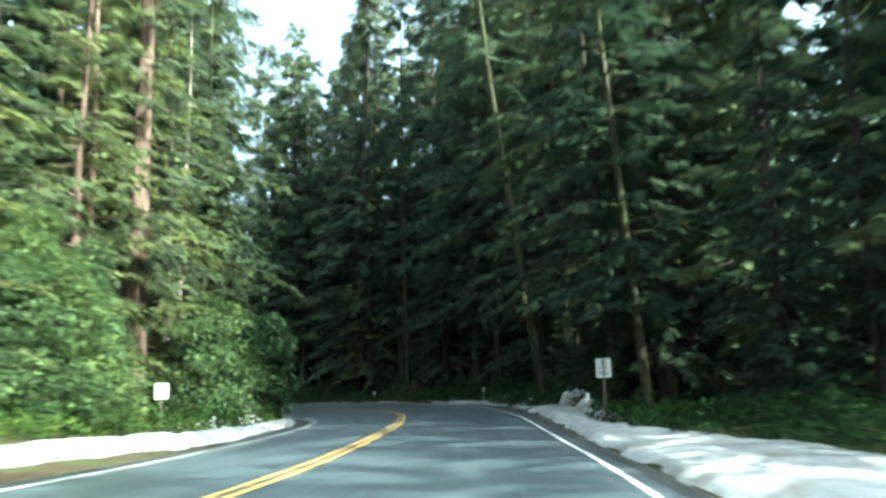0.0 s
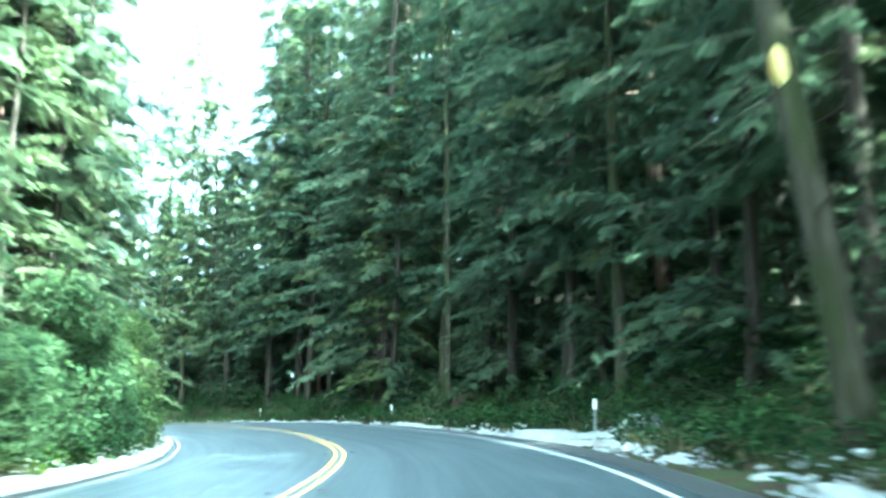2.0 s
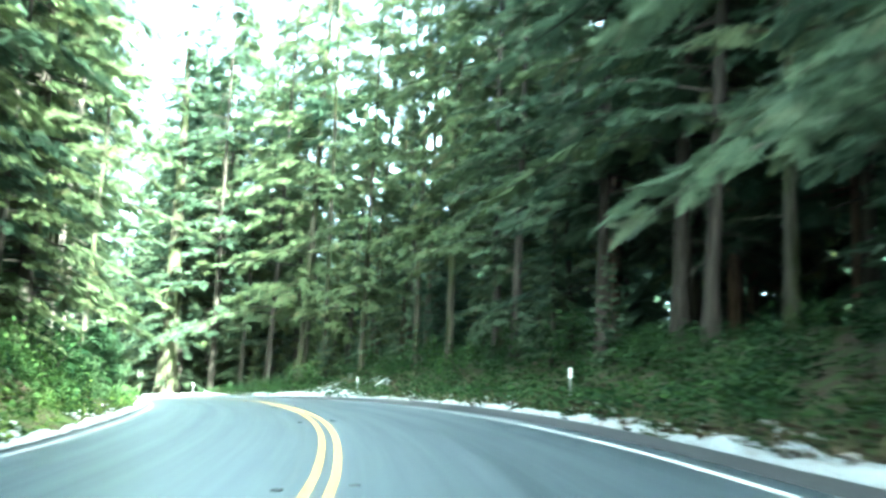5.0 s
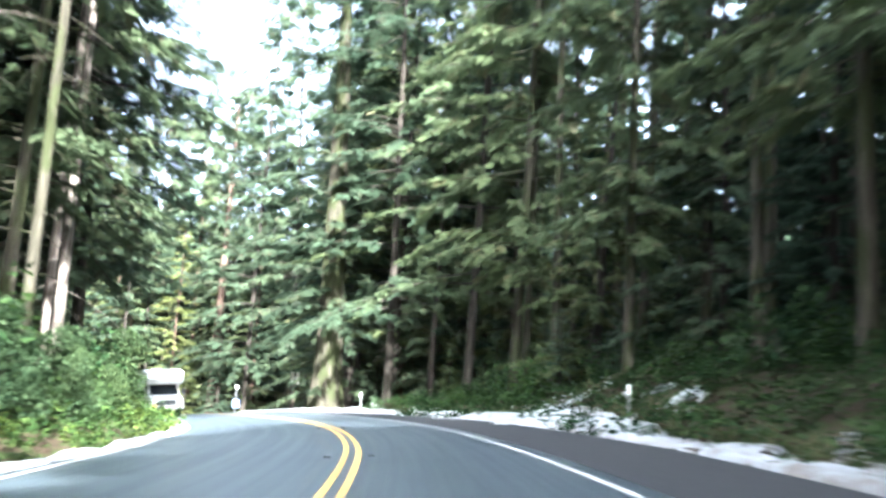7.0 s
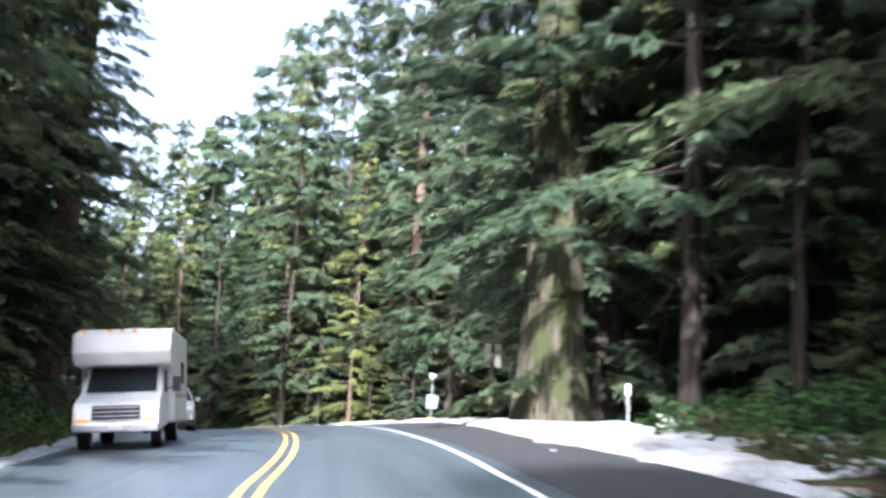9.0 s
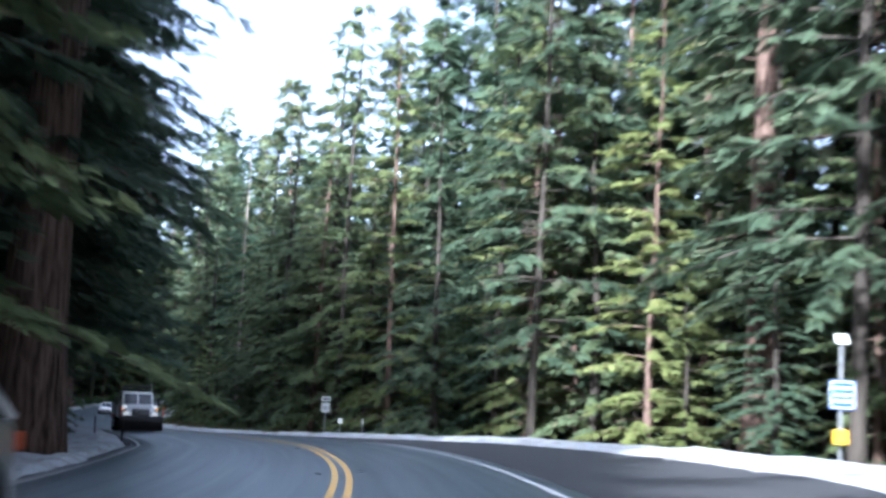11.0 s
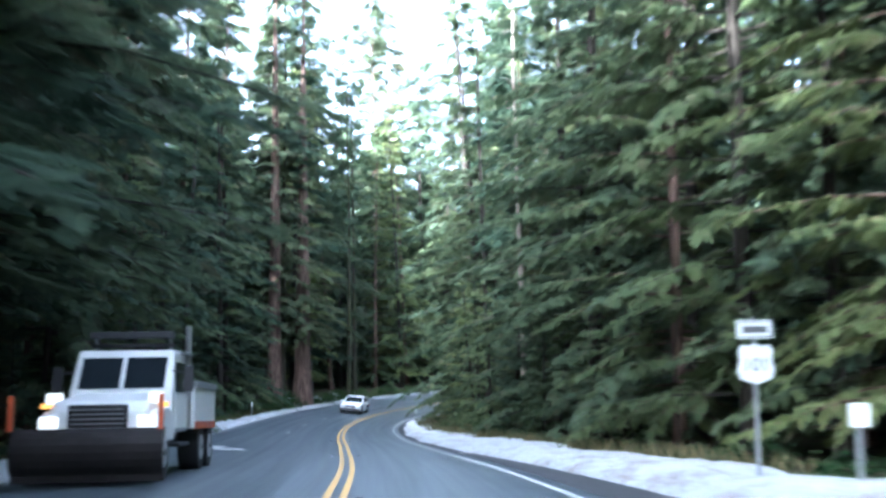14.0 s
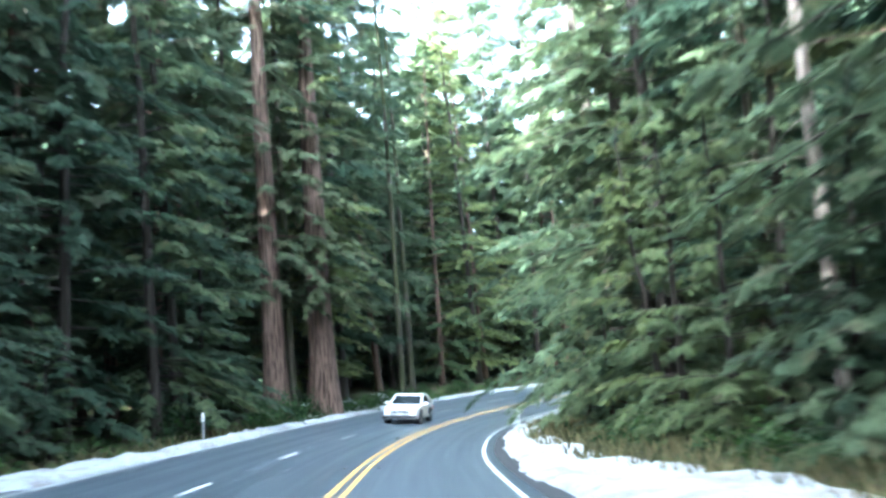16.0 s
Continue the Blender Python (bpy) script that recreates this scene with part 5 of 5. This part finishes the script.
def panel(w, h, z, bevel=0.03, y=-0.05, thick=0.006):
    """A sign plate that faces -y, with rounded corners."""
    bm = bmesh.new()
    n, pts = 4, []
    for cx, cz, a0 in ((w / 2 - bevel, h / 2 - bevel, 0), (-w / 2 + bevel, h / 2 - bevel, 90), (-w / 2 + bevel, -h / 2 + bevel, 180), (w / 2 - bevel, -h / 2 + bevel, 270)):
        for k in range(n + 1):
            a = radians(a0 + 90 * k / n)
            pts.append((cx + bevel * math.cos(a), cz + bevel * math.sin(a)))
    f = bm.faces.new([bm.verts.new((px, y, z + pz)) for px, pz in pts])
    bmesh.ops.solidify(bm, geom=[f], thickness=thick)
    return bm


def post_wood(root, top, half=0.05):
    part("post", boxed((-half, -half, -0.3), (half, half, top), 0.008), root, "", WOODPOST)


def text_part(root, text, size, z, mat, y=-0.06):
    ob = part("lettering", words(text, size, mat), root)
    ob.location = (0, y, z)


def sign_do_not_pass():
    x, y, z, yaw = stand_at(6.08, 38.1)
    up = 4.16 - z
    root = thing("road_sign", "white rectangular sign reading DO NOT PASS on a wooden post", "road sign")
    post_wood(root, up + 0.34)
    part("sign_plate", panel(0.57, 0.71, up), root, "", SIGN_WHITE)
    for k, t in enumerate(("DO", "NOT", "PASS")):
        text_part(root, t, 0.185, up + 0.195 - 0.195 * k, SIGN_BLACK)
    root.matrix_basis = pose(x, y, z, 0, 0, yaw)


def sign_blank():
    x, y, z, yaw = stand_at(-12.2, 44.6)
    up = 4.17 - z
    root = thing("road_sign", "blank white square sign on a dark post in the bushes", "road sign")
    post_wood(root, up + 0.3)
    part("sign_plate", panel(0.6, 0.7, up), root, "", SIGN_WHITE)
    root.matrix_basis = pose(x, y, z, 0, 0, yaw + 8)


def sign_pair(x, y, up, label, mat):
    _, _, z, yaw = stand_at(x, y)
    root = thing("marker_sign", label, "road sign")
    post_wood(root, up + 0.3)
    for sgn in (-1, 1):
        part("sign_plate", boxed((sgn * 0.2 - 0.12, -0.075, up - 0.42), (sgn * 0.2 + 0.12, -0.055, up + 0.42), 0.006), root, "", mat)
    part("crossbar", boxed((-0.3, -0.054, up - 0.1), (0.3, -0.04, up + 0.1), 0.003), root, "", GALV)
    root.matrix_basis = pose(x, y, z, 0, 0, yaw)


def call_box():
    x, y, z, yaw = stand_at(-110.9, 203.5)
    root = thing("roadside_call_box", "grey pole with blue sign, yellow call box and solar panel", "call box")
    part("pole", rod((0, 0, -0.3), (0, 0, 3.75), 0.045, 0.042, 12), root, "", GALV)
    part("sign_plate", panel(0.84, 0.86, 2.3, 0.05, -0.085), root, "blue sign plate with a white border", SIGN_BLUE)
    for zz, w in ((2.68, 0.76), (1.93, 0.76)):
        part("border", boxed((-w / 2, -0.097, zz - 0.012), (w / 2, -0.092, zz + 0.012)), root, "", SIGN_WHITE)
    for xx in (-0.385, 0.385):
        part("border", boxed((xx - 0.012, -0.097, 1.96), (xx + 0.012, -0.092, 2.65)), root, "", SIGN_WHITE)
    for zz, w in ((2.5, 0.58), (2.3, 0.5), (2.12, 0.6)):
        part("lettering_bar", boxed((-w / 2, -0.097, zz - 0.032), (w / 2, -0.092, zz + 0.032)), root, "", SIGN_WHITE)
    body = part("box_body", boxed((-0.3, -0.28, 0.88), (0.08, -0.06, 1.3), 0.03), root, "bright yellow call box", BOX_YELLOW)
    part("box_door", boxed((-0.27, -0.295, 0.92), (0.05, -0.282, 1.26), 0.005), body, "", BOX_YELLOW)
    part("solar_panel", boxed((-0.2, -0.02, -0.16), (0.2, 0.02, 0.16), 0.008, pose(0, -0.02, 3.93, -25, 0, 0)), root, "pale solar panel in a metal frame", PLASTIC_WHITE)
    root.matrix_basis = pose(x, y, z, 0, 0, yaw + 4)


def route_marker():
    x, y, z, yaw = stand_at(-150.8, 198.8)
    root = thing("route_marker", "white route shield numbered 101 under a direction plate", "road sign")
    part("pole", rod((0, 0, -0.3), (0, 0, 2.62), 0.035, 0.033, 10), root, "", GALV)
    part("direction_plate", panel(0.6, 0.3, 2.42, 0.03, -0.045), root, "", SIGN_WHITE)
    for zz in (2.3, 2.54):
        part("border", boxed((-0.28, -0.055, zz - 0.008), (0.28, -0.0515, zz + 0.008)), root, "", mat_grey)
    for xx in (-0.27, 0.27):
        part("border", boxed((xx - 0.008, -0.055, 2.31), (xx + 0.008, -0.0515, 2.53)), root, "", mat_grey)
    outline = [(0, 0.33), (0.14, 0.28), (0.23, 0.31), (0.29, 0.2), (0.27, 0.06), (0.31, -0.1), (0.26, -0.25), (0.12, -0.3), (0, -0.34)]
    outline = outline + [(-a, b) for a, b in outline[-2:0:-1]]
    bm = bmesh.new()
    f = bm.faces.new([bm.verts.new((a, -0.045, 1.87 + b)) for a, b in outline][::-1])
    bmesh.ops.solidify(bm, geom=[f], thickness=0.006)
    part("shield", bm, root, "", SIGN_WHITE)
    part("lettering", boxed((-0.2, -0.055, 2.36), (0.2, -0.0515, 2.47)), root, "grey lettering bar", mat_grey)
    text_part(root, "101", 0.3, 1.84, mat_grey, -0.056)
    root.matrix_basis = pose(x, y, z, 0, 0, yaw)


mat_grey = mat_plain("sign_grey", (0.07, 0.07, 0.07), 0.5)


def delineator(x, y, high=1.15, dark=False, wide=0.09, label="slim white roadside marker post with a reflector"):
    _, _, z, yaw = stand_at(x, y)
    root = thing("marker_post", "slim dark roadside marker post" if dark else label, "marker post", "roadside marker posts")
    part("post", boxed((-0.035, -0.012, -0.3), (0.035, 0.012, high), 0.004), root, "", PLASTIC_DARK if dark else GALV)
    if not dark:
        part("reflector", boxed((-wide, -0.022, high - 0.28), (wide, -0.0135, high + 0.02), 0.006), root, "white reflector plate", PLASTIC_WHITE)
    root.matrix_basis = pose(x, y, z, random.uniform(-2, 2), random.uniform(-3, 3), yaw)


sign_do_not_pass()
sign_blank()
sign_pair(-86.5, 188.2, 2.5, "two narrow pale boards side by side on a wooden post", SIGN_BACK)
x, y, z = put(235, -8.9)
sign_pair(x, y, 2.2, "two narrow pale boards on a dark wooden post", SIGN_BACK)
x, y, z = put(284, -10.6)
sign_pair(x, y, 1.85, "two narrow weathered boards on a dark post beside the snow", WOODPOST)
call_box()
route_marker()
delineator(-147.2, 198.8, 1.15, False, 0.13, "white milepost paddle on a steel post")
for x, y in ((5.8, 40.6), put(75.2, 5.8)[:2], put(106.0, 5.4)[:2], put(138.0, 6.8)[:2], put(173.8, 7.1)[:2], (-77.0, 185.2)):
    delineator(x, y, 1.15, False, 0.06)
for s0, o0, dark in ((48.9, -10.9, False), (273, -8.7, True), (268.8, -7.6, True), (335.5, -8.1, False), (340, 2.9, False), (274, 5.7, False)):
    x, y, z = put(s0, o0)
    delineator(x, y, 1.1, dark, 0.05)


# ---- vehicles ----
def wheel(root, x, y, r, w):
    tyre = part("wheel", rod((x - w / 2, y, r), (x + w / 2, y, r), r, r, 24), root, "black tyre on an alloy rim", RUBBER)
    side = 1 if x > 0 else -1
    part("rim", rod((x + side * (w / 2 - 0.02), y, r), (x + side * (w / 2 + 0.012), y, r), r * 0.62, r * 0.55, 18), tyre, "", RIM)
    part("hub", rod((x + side * (w / 2 + 0.011), y, r), (x + side * (w / 2 + 0.03), y, r), r * 0.15, r * 0.12, 10), tyre, "", PLASTIC_DARK)


def place_vehicle(root, s, off):
    x, y, z = (float(v) for v in surface(s, off))
    i = int(np.argmin(np.abs(S - s)))
    tx, ty = -AHEAD[i]
    grade = -(LINE[min(i + 3, len(S) - 1), 2] - LINE[i - 3, 2]) / 6.0
    root.matrix_basis = pose(x, y, z + 0.004, math.degrees(math.atan(grade)), float(LINE[i, 3]), math.degrees(math.atan2(-tx, ty))) @ Matrix.Diagonal((*root.scale, 1))


def car(name, label, paint, length, width, height, belt, hood, screen, roof, rear, wheel_r, base, grille_h, lights=True):
    """A car that faces +y. hood, screen, roof, rear: y of the bonnet's front, windscreen's foot, roof's front and roof's end."""
    root = thing(name, label, "car")
    f, b, w = length / 2, -length / 2, width / 2
    low = 0.22
    body = [(b + 0.05, low + 0.08), (b, 0.5), (b + 0.03, belt - 0.08), (b + 0.18, belt + 0.02), (screen, belt + 0.02), (hood, belt - 0.1), (f - 0.06, belt - 0.24), (f, 0.5), (f - 0.08, low), (f - 0.7, low), (b + 0.7, low)]
    shell = prism(body, -w, w, lambda z: 1 - 0.05 * max(0, (z - 0.6)) - 0.06 * max(0, 0.55 - z))
    bmesh.ops.bevel(shell, geom=list(shell.edges), offset=0.09, segments=3, affect="EDGES", profile=0.5)
    for v in shell.verts:
        k = max(0.0, abs(v.co.y) - (f - 0.75)) / 0.75
        v.co.x *= 1 - 0.14 * k * k
    for q in shell.faces:
        q.smooth = True
    part("body", shell, root, "", paint)
    slope = 0.42
    at_top = 0.94 * (1 - slope * (height - belt))
    cabin = [(b + 0.25, belt), (rear, height - 0.06), (rear + 0.5, height), (roof, height - 0.01), (screen, belt)]
    part("glasshouse", prism(cabin, -w * 0.94, w * 0.94, lambda z: 1 - slope * max(0, z - belt), 0.03), root, "dark tinted windows all round", GLASS)
    top = [(rear - 0.05, height - 0.07), (rear + 0.5, height + 0.012), (roof, height + 0.002), (roof + 0.1, height - 0.06), (rear + 0.5, height - 0.04)]
    part("roof", prism(top, -w * (at_top + 0.02), w * (at_top + 0.02), None, 0.015), root, "", paint)
    for sx in (-1, 1):
        for y0, y1 in ((roof + 0.05, screen),):
            part("pillar", rod((sx * w * (at_top + 0.01), roof, height - 0.03), (sx * w * 0.925, screen, belt), 0.045, 0.05, 6), root, "", paint)
        part("pillar", rod((sx * w * (at_top + 0.01), rear + 0.1, height - 0.05), (sx * w * 0.93, b + 0.35, belt), 0.05, 0.07, 6), root, "", paint)
        part("mirror", boxed((sx * (w + 0.1) - 0.1, screen - 0.35, belt + 0.0), (sx * (w + 0.1) + 0.1, screen - 0.2, belt + 0.14), 0.03), root, "", paint)
        lamp = part("headlight", boxed((sx * w * 0.72 - 0.13, f - 0.2, belt - 0.36), (sx * w * 0.72 + 0.11, f - 0.04, belt - 0.2), 0.04), root, "lit headlight", LAMP if lights else PLASTIC_WHITE)
        part("fog_lamp", boxed((sx * w * 0.8 - 0.05, f - 0.06, 0.42), (sx * w * 0.8 + 0.05, f + 0.004, 0.58), 0.02), root, "", PLASTIC_WHITE)
        part("tail_light", boxed((sx * w * 0.8 - 0.12, b - 0.004, belt - 0.3), (sx * w * 0.8 + 0.12, b + 0.1, belt - 0.12), 0.02), root, "red tail light", ORANGE)
        for y in (base / 2, -base / 2):
            wheel(root, sx * (w - 0.11), y, wheel_r, 0.22)
            part("wheel_arch", rod((sx * (w - 0.12), y, wheel_r + 0.02), (sx * (w + 0.012), y, wheel_r + 0.02), wheel_r + 0.07, wheel_r + 0.06, 20), root, "", PLASTIC_DARK)
    grille = part("grille", boxed((-w * 0.52, f - 0.06, belt - 0.36 - grille_h * 0.4), (w * 0.52, f + 0.008, belt - 0.2), 0.02), root, "dark grille with bright slats", PLASTIC_DARK)
    for k in range(3):
        zz = belt - 0.26 - 0.08 * k
        part("slat", boxed((-w * 0.5, f + 0.004, zz - 0.018), (w * 0.5, f + 0.02, zz + 0.018), 0.006), grille, "", RIM)
    part("bumper", boxed((-w * 0.97, f - 0.12, 0.26), (w * 0.97, f + 0.03, 0.42), 0.04), root, "", PLASTIC_DARK)
    part("plate_bar", boxed((-0.16, f + 0.031, 0.42), (0.16, f + 0.04, 0.52), 0.003), root, "", PLASTIC_WHITE)
    part("wiper", rod((-0.45, screen + 0.0, belt + 0.045), (0.15, screen - 0.16, belt + 0.16), 0.012, 0.01, 5), root, "", PLASTIC_DARK)
    return root


def motorhome():
    root = thing("motorhome", "white cab-over motorhome with its headlights on", "motorhome")
    house = [(-3.5, 0.55), (-3.5, 2.95), (1.3, 3.0), (2.35, 2.85), (2.5, 2.35), (2.3, 2.05), (1.0, 2.0), (0.9, 0.55)]
    part("house_body", prism(house, -1.18, 1.18, None, 0.08), root, "", RV_WHITE)
    cab = [(0.9, 0.5), (0.9, 2.0), (1.55, 2.02), (2.3, 1.35), (3.2, 1.12), (3.3, 0.9), (3.3, 0.45)]
    part("cab", prism(cab, -1.0, 1.0, lambda z: 1 - 0.08 * max(0, z - 1.2), 0.06), root, "", RV_WHITE)
    part("windscreen", prism([(1.66, 1.99), (1.63, 1.95), (2.3, 1.37), (2.36, 1.38)], -0.84, 0.84, lambda z: 1 - 0.05 * max(0, z - 1.2)), root, "dark windscreen", GLASS)
    g = part("grille", boxed((-0.55, 3.25, 0.72), (0.55, 3.33, 1.05), 0.03), root, "dark grille", PLASTIC_DARK)
    for zz in (0.8, 0.9, 1.0):
        part("slat", boxed((-0.52, 3.331, zz - 0.015), (0.52, 3.342, zz + 0.015), 0.004), g, "", RIM)
    part("bumper", boxed((-1.0, 3.2, 0.42), (1.0, 3.42, 0.64), 0.05), root, "chrome bumper", RIM)
    part("plate_bar", boxed((-0.16, 3.421, 0.47), (0.16, 3.43, 0.58)), root, "", PLASTIC_WHITE)
    for sx in (-1, 1):
        part("headlight", boxed((sx * 0.78 - 0.16, 3.2, 0.74), (sx * 0.78 + 0.16, 3.34, 1.0), 0.04), root, "lit headlight", LAMP)
        part("turn_signal", boxed((sx * 0.78 - 0.15, 3.22, 0.66), (sx * 0.78 + 0.15, 3.33, 0.725), 0.01), root, "", AMBER)
        part("mirror", boxed((sx * 1.28 - 0.1, 1.75, 1.35), (sx * 1.28 + 0.1, 1.85, 1.75), 0.03), root, "", PLASTIC_DARK)
        part("mirror_arm", rod((sx * 0.98, 1.8, 1.4), (sx * 1.22, 1.8, 1.5), 0.02, 0.02, 6), root, "", PLASTIC_DARK)
        part("side_window", boxed((sx * 1.181 - 0.008, -2.2, 1.6), (sx * 1.181 + 0.008, -1.0, 2.2), 0.004), root, "", GLASS)
        part("cab_window", boxed((sx * 0.985 - 0.02, 1.0, 1.35), (sx * 0.985 + 0.02, 1.5, 1.9), 0.01), root, "", GLASS)
        part("stripe", boxed((sx * 1.183 - 0.006, -3.4, 1.2), (sx * 1.183 + 0.006, 0.85, 1.32), 0.002), root, "tan side stripe", SIGN_BACK)
        wheel(root, sx * 0.86, 2.35, 0.38, 0.24)
        wheel(root, sx * 0.88, -1.6, 0.38, 0.3)
    for xx in (-0.9, -0.3, 0.0, 0.3, 0.9):
        part("marker_light", boxed((xx - 0.05, 2.3, 2.86), (xx + 0.05, 2.42, 2.91), 0.01), root, "", AMBER)
    part("roof_vent", boxed((-0.3, -1.2, 2.97), (0.3, -0.4, 3.14), 0.04), root, "", RV_WHITE)
    root.scale = (0.9, 0.9, 0.9)
    place_vehicle(root, 208.5, -5.2)


def plow_truck():
    root = thing("snow_plow_truck", "white highway truck with a dark front plow blade and lit lamps", "truck")
    part("chassis", boxed((-0.5, -4.3, 0.62), (0.5, 2.7, 0.9), 0.03), root, "", PLASTIC_DARK)
    part("hood", prism([(0.9, 0.95), (0.9, 1.75), (2.5, 1.55), (2.72, 1.35), (2.72, 0.85)], -0.95, 0.95, lambda z: 1 - 0.12 * max(0, z - 1.1), 0.08), root, "", CAR_WHITE)
    part("cab", prism([(-0.9, 0.9), (-0.9, 2.6), (-0.6, 2.7), (0.45, 2.66), (0.95, 1.78), (0.95, 0.9)], -1.08, 1.08, lambda z: 1 - 0.06 * max(0, z - 1.6), 0.08), root, "", CAR_WHITE)
    for sx in (-1, 1):
        part("windscreen_pane", prism([(0.55, 2.5), (0.53, 2.48), (0.9, 1.83), (0.95, 1.84)], sx * 0.05 if sx > 0 else -0.88, 0.88 if sx > 0 else -0.05), root, "dark windscreen half", GLASS)
        part("fender", prism([(1.0, 0.75), (1.1, 1.2), (1.6, 1.42), (2.3, 1.36), (2.7, 1.1), (2.74, 0.75)], sx * 0.72, sx * 1.14, None, 0.05), root, "", CAR_WHITE)
        part("headlight", boxed((sx * 0.92 - 0.17, 2.66, 1.02), (sx * 0.92 + 0.17, 2.8, 1.26), 0.04), root, "lit headlight", LAMP)
        part("plow_light", boxed((sx * 0.98 - 0.15, 2.1, 1.5), (sx * 0.98 + 0.15, 2.26, 1.72), 0.04), root, "lit plow lamp", LAMP)
        part("turn_signal", boxed((sx * 1.12 - 0.1, 2.12, 1.42), (sx * 1.12 + 0.1, 2.24, 1.52), 0.02), root, "", AMBER)
        part("mirror", boxed((sx * 1.36 - 0.1, 0.7, 1.75), (sx * 1.36 + 0.1, 0.8, 2.3), 0.03), root, "", PLASTIC_DARK)
        part("mirror_arm", rod((sx * 1.02, 0.72, 2.2), (sx * 1.3, 0.75, 2.15), 0.02, 0.02, 6), root, "", PLASTIC_DARK)
        part("door", boxed((sx * 1.075 - 0.012, -0.7, 0.98), (sx * 1.075 + 0.012, 0.62, 1.7), 0.01), root, "", CAR_WHITE)
        part("step", boxed((sx * 1.0 - 0.16, -0.7, 0.6), (sx * 1.0 + 0.16, 0.6, 0.68), 0.02), root, "", PLASTIC_DARK)
        part("bed_stripe", boxed((sx * 1.2 - 0.012, -4.25, 0.95), (sx * 1.2 + 0.012, -1.15, 1.12), 0.005), root, "dark red stripe", ORANGE)
        part("side_window", boxed((sx * 1.05 - 0.02, -0.6, 1.75), (sx * 1.05 + 0.02, 0.5, 2.4), 0.01), root, "", GLASS)
        part("bed_rail", boxed((sx * 1.2 - 0.04, -4.3, 1.9), (sx * 1.2 + 0.04, -1.1, 2.05), 0.02), root, "", GALV)
        part("marker_flag", boxed((sx * 1.35 - 0.045, 3.55, 1.0), (sx * 1.35 + 0.045, 3.6, 1.65), 0.01), root, "red-orange plow marker", ORANGE)
        wheel(root, sx * 0.95, 1.9, 0.52, 0.3)
        wheel(root, sx * 0.95, -2.2, 0.52, 0.46)
        wheel(root, sx * 0.95, -3.5, 0.52, 0.46)
    g = part("grille", boxed((-0.56, 2.68, 0.95), (0.56, 2.76, 1.48), 0.04), root, "dark grille", PLASTIC_DARK)
    for k in range(5):
        part("slat", boxed((-0.5, 2.761, 1.01 + 0.09 * k), (0.5, 2.775, 1.04 + 0.09 * k), 0.004), g, "", RIM)
    part("bumper", boxed((-1.15, 2.7, 0.6), (1.15, 2.95, 0.86), 0.04), root, "", ORANGE)
    blade = [(3.55 + 0.32 * math.cos(a) - 0.35, 0.6 + 0.46 * math.sin(a)) for a in np.linspace(-1.25, 1.25, 9)]
    inner = [(y - 0.05, z) for y, z in blade[::-1]]
    part("plow_blade", prism(blade + inner, -1.38, 1.38), root, "curved dark steel plow blade", PLOW)
    part("cutting_edge", boxed((-1.38, 3.28, 0.06), (1.38, 3.34, 0.2), 0.01), root, "", PLOW)
    for sx in (-0.5, 0.5):
        part("push_arm", rod((sx, 2.7, 0.7), (sx, 3.4, 0.6), 0.06, 0.06, 8), root, "", ORANGE)
    part("dump_bed", boxed((-1.2, -4.3, 0.95), (1.2, -1.1, 1.9), 0.05), root, "", CAR_WHITE)
    part("cab_guard", boxed((-1.15, -1.1, 2.6), (1.15, -0.2, 2.66), 0.02), root, "", GALV)
    part("light_bar", boxed((-0.9, -0.15, 2.95), (0.9, 0.1, 3.1), 0.03), root, "dark light bar", PLASTIC_DARK)
    part("rack_bar", boxed((-0.9, -0.2, 2.76), (0.9, -0.1, 2.84), 0.02), root, "", PLASTIC_DARK)
    for sx in (-0.8, 0.8):
        part("rack_post", rod((sx, -0.3, 2.6), (sx, -0.05, 3.0), 0.03, 0.03, 6), root, "", GALV)
    part("stack", rod((-1.05, -1.0, 1.0), (-1.05, -1.0, 3.3), 0.07, 0.07, 10), root, "", RIM)
    root.scale = (0.93, 0.93, 0.93)
    place_vehicle(root, 286.5, -5.5)


motorhome()
plow_truck()
suv = car("suv", "silver crossover SUV with its headlights on", CAR_SILVER, 4.7, 1.86, 1.68, 1.12, 2.0, 1.05, 0.2, -1.75, 0.36, 2.8, 0.5)
place_vehicle(suv, 224.0, -4.8)
white_car = car("sedan", "white sedan coming round the bend", CAR_WHITE, 4.3, 1.7, 1.34, 0.86, 1.75, 0.85, 0.0, -1.1, 0.31, 2.5, 0.05, False)
place_vehicle(white_car, 349.5, -3.1)
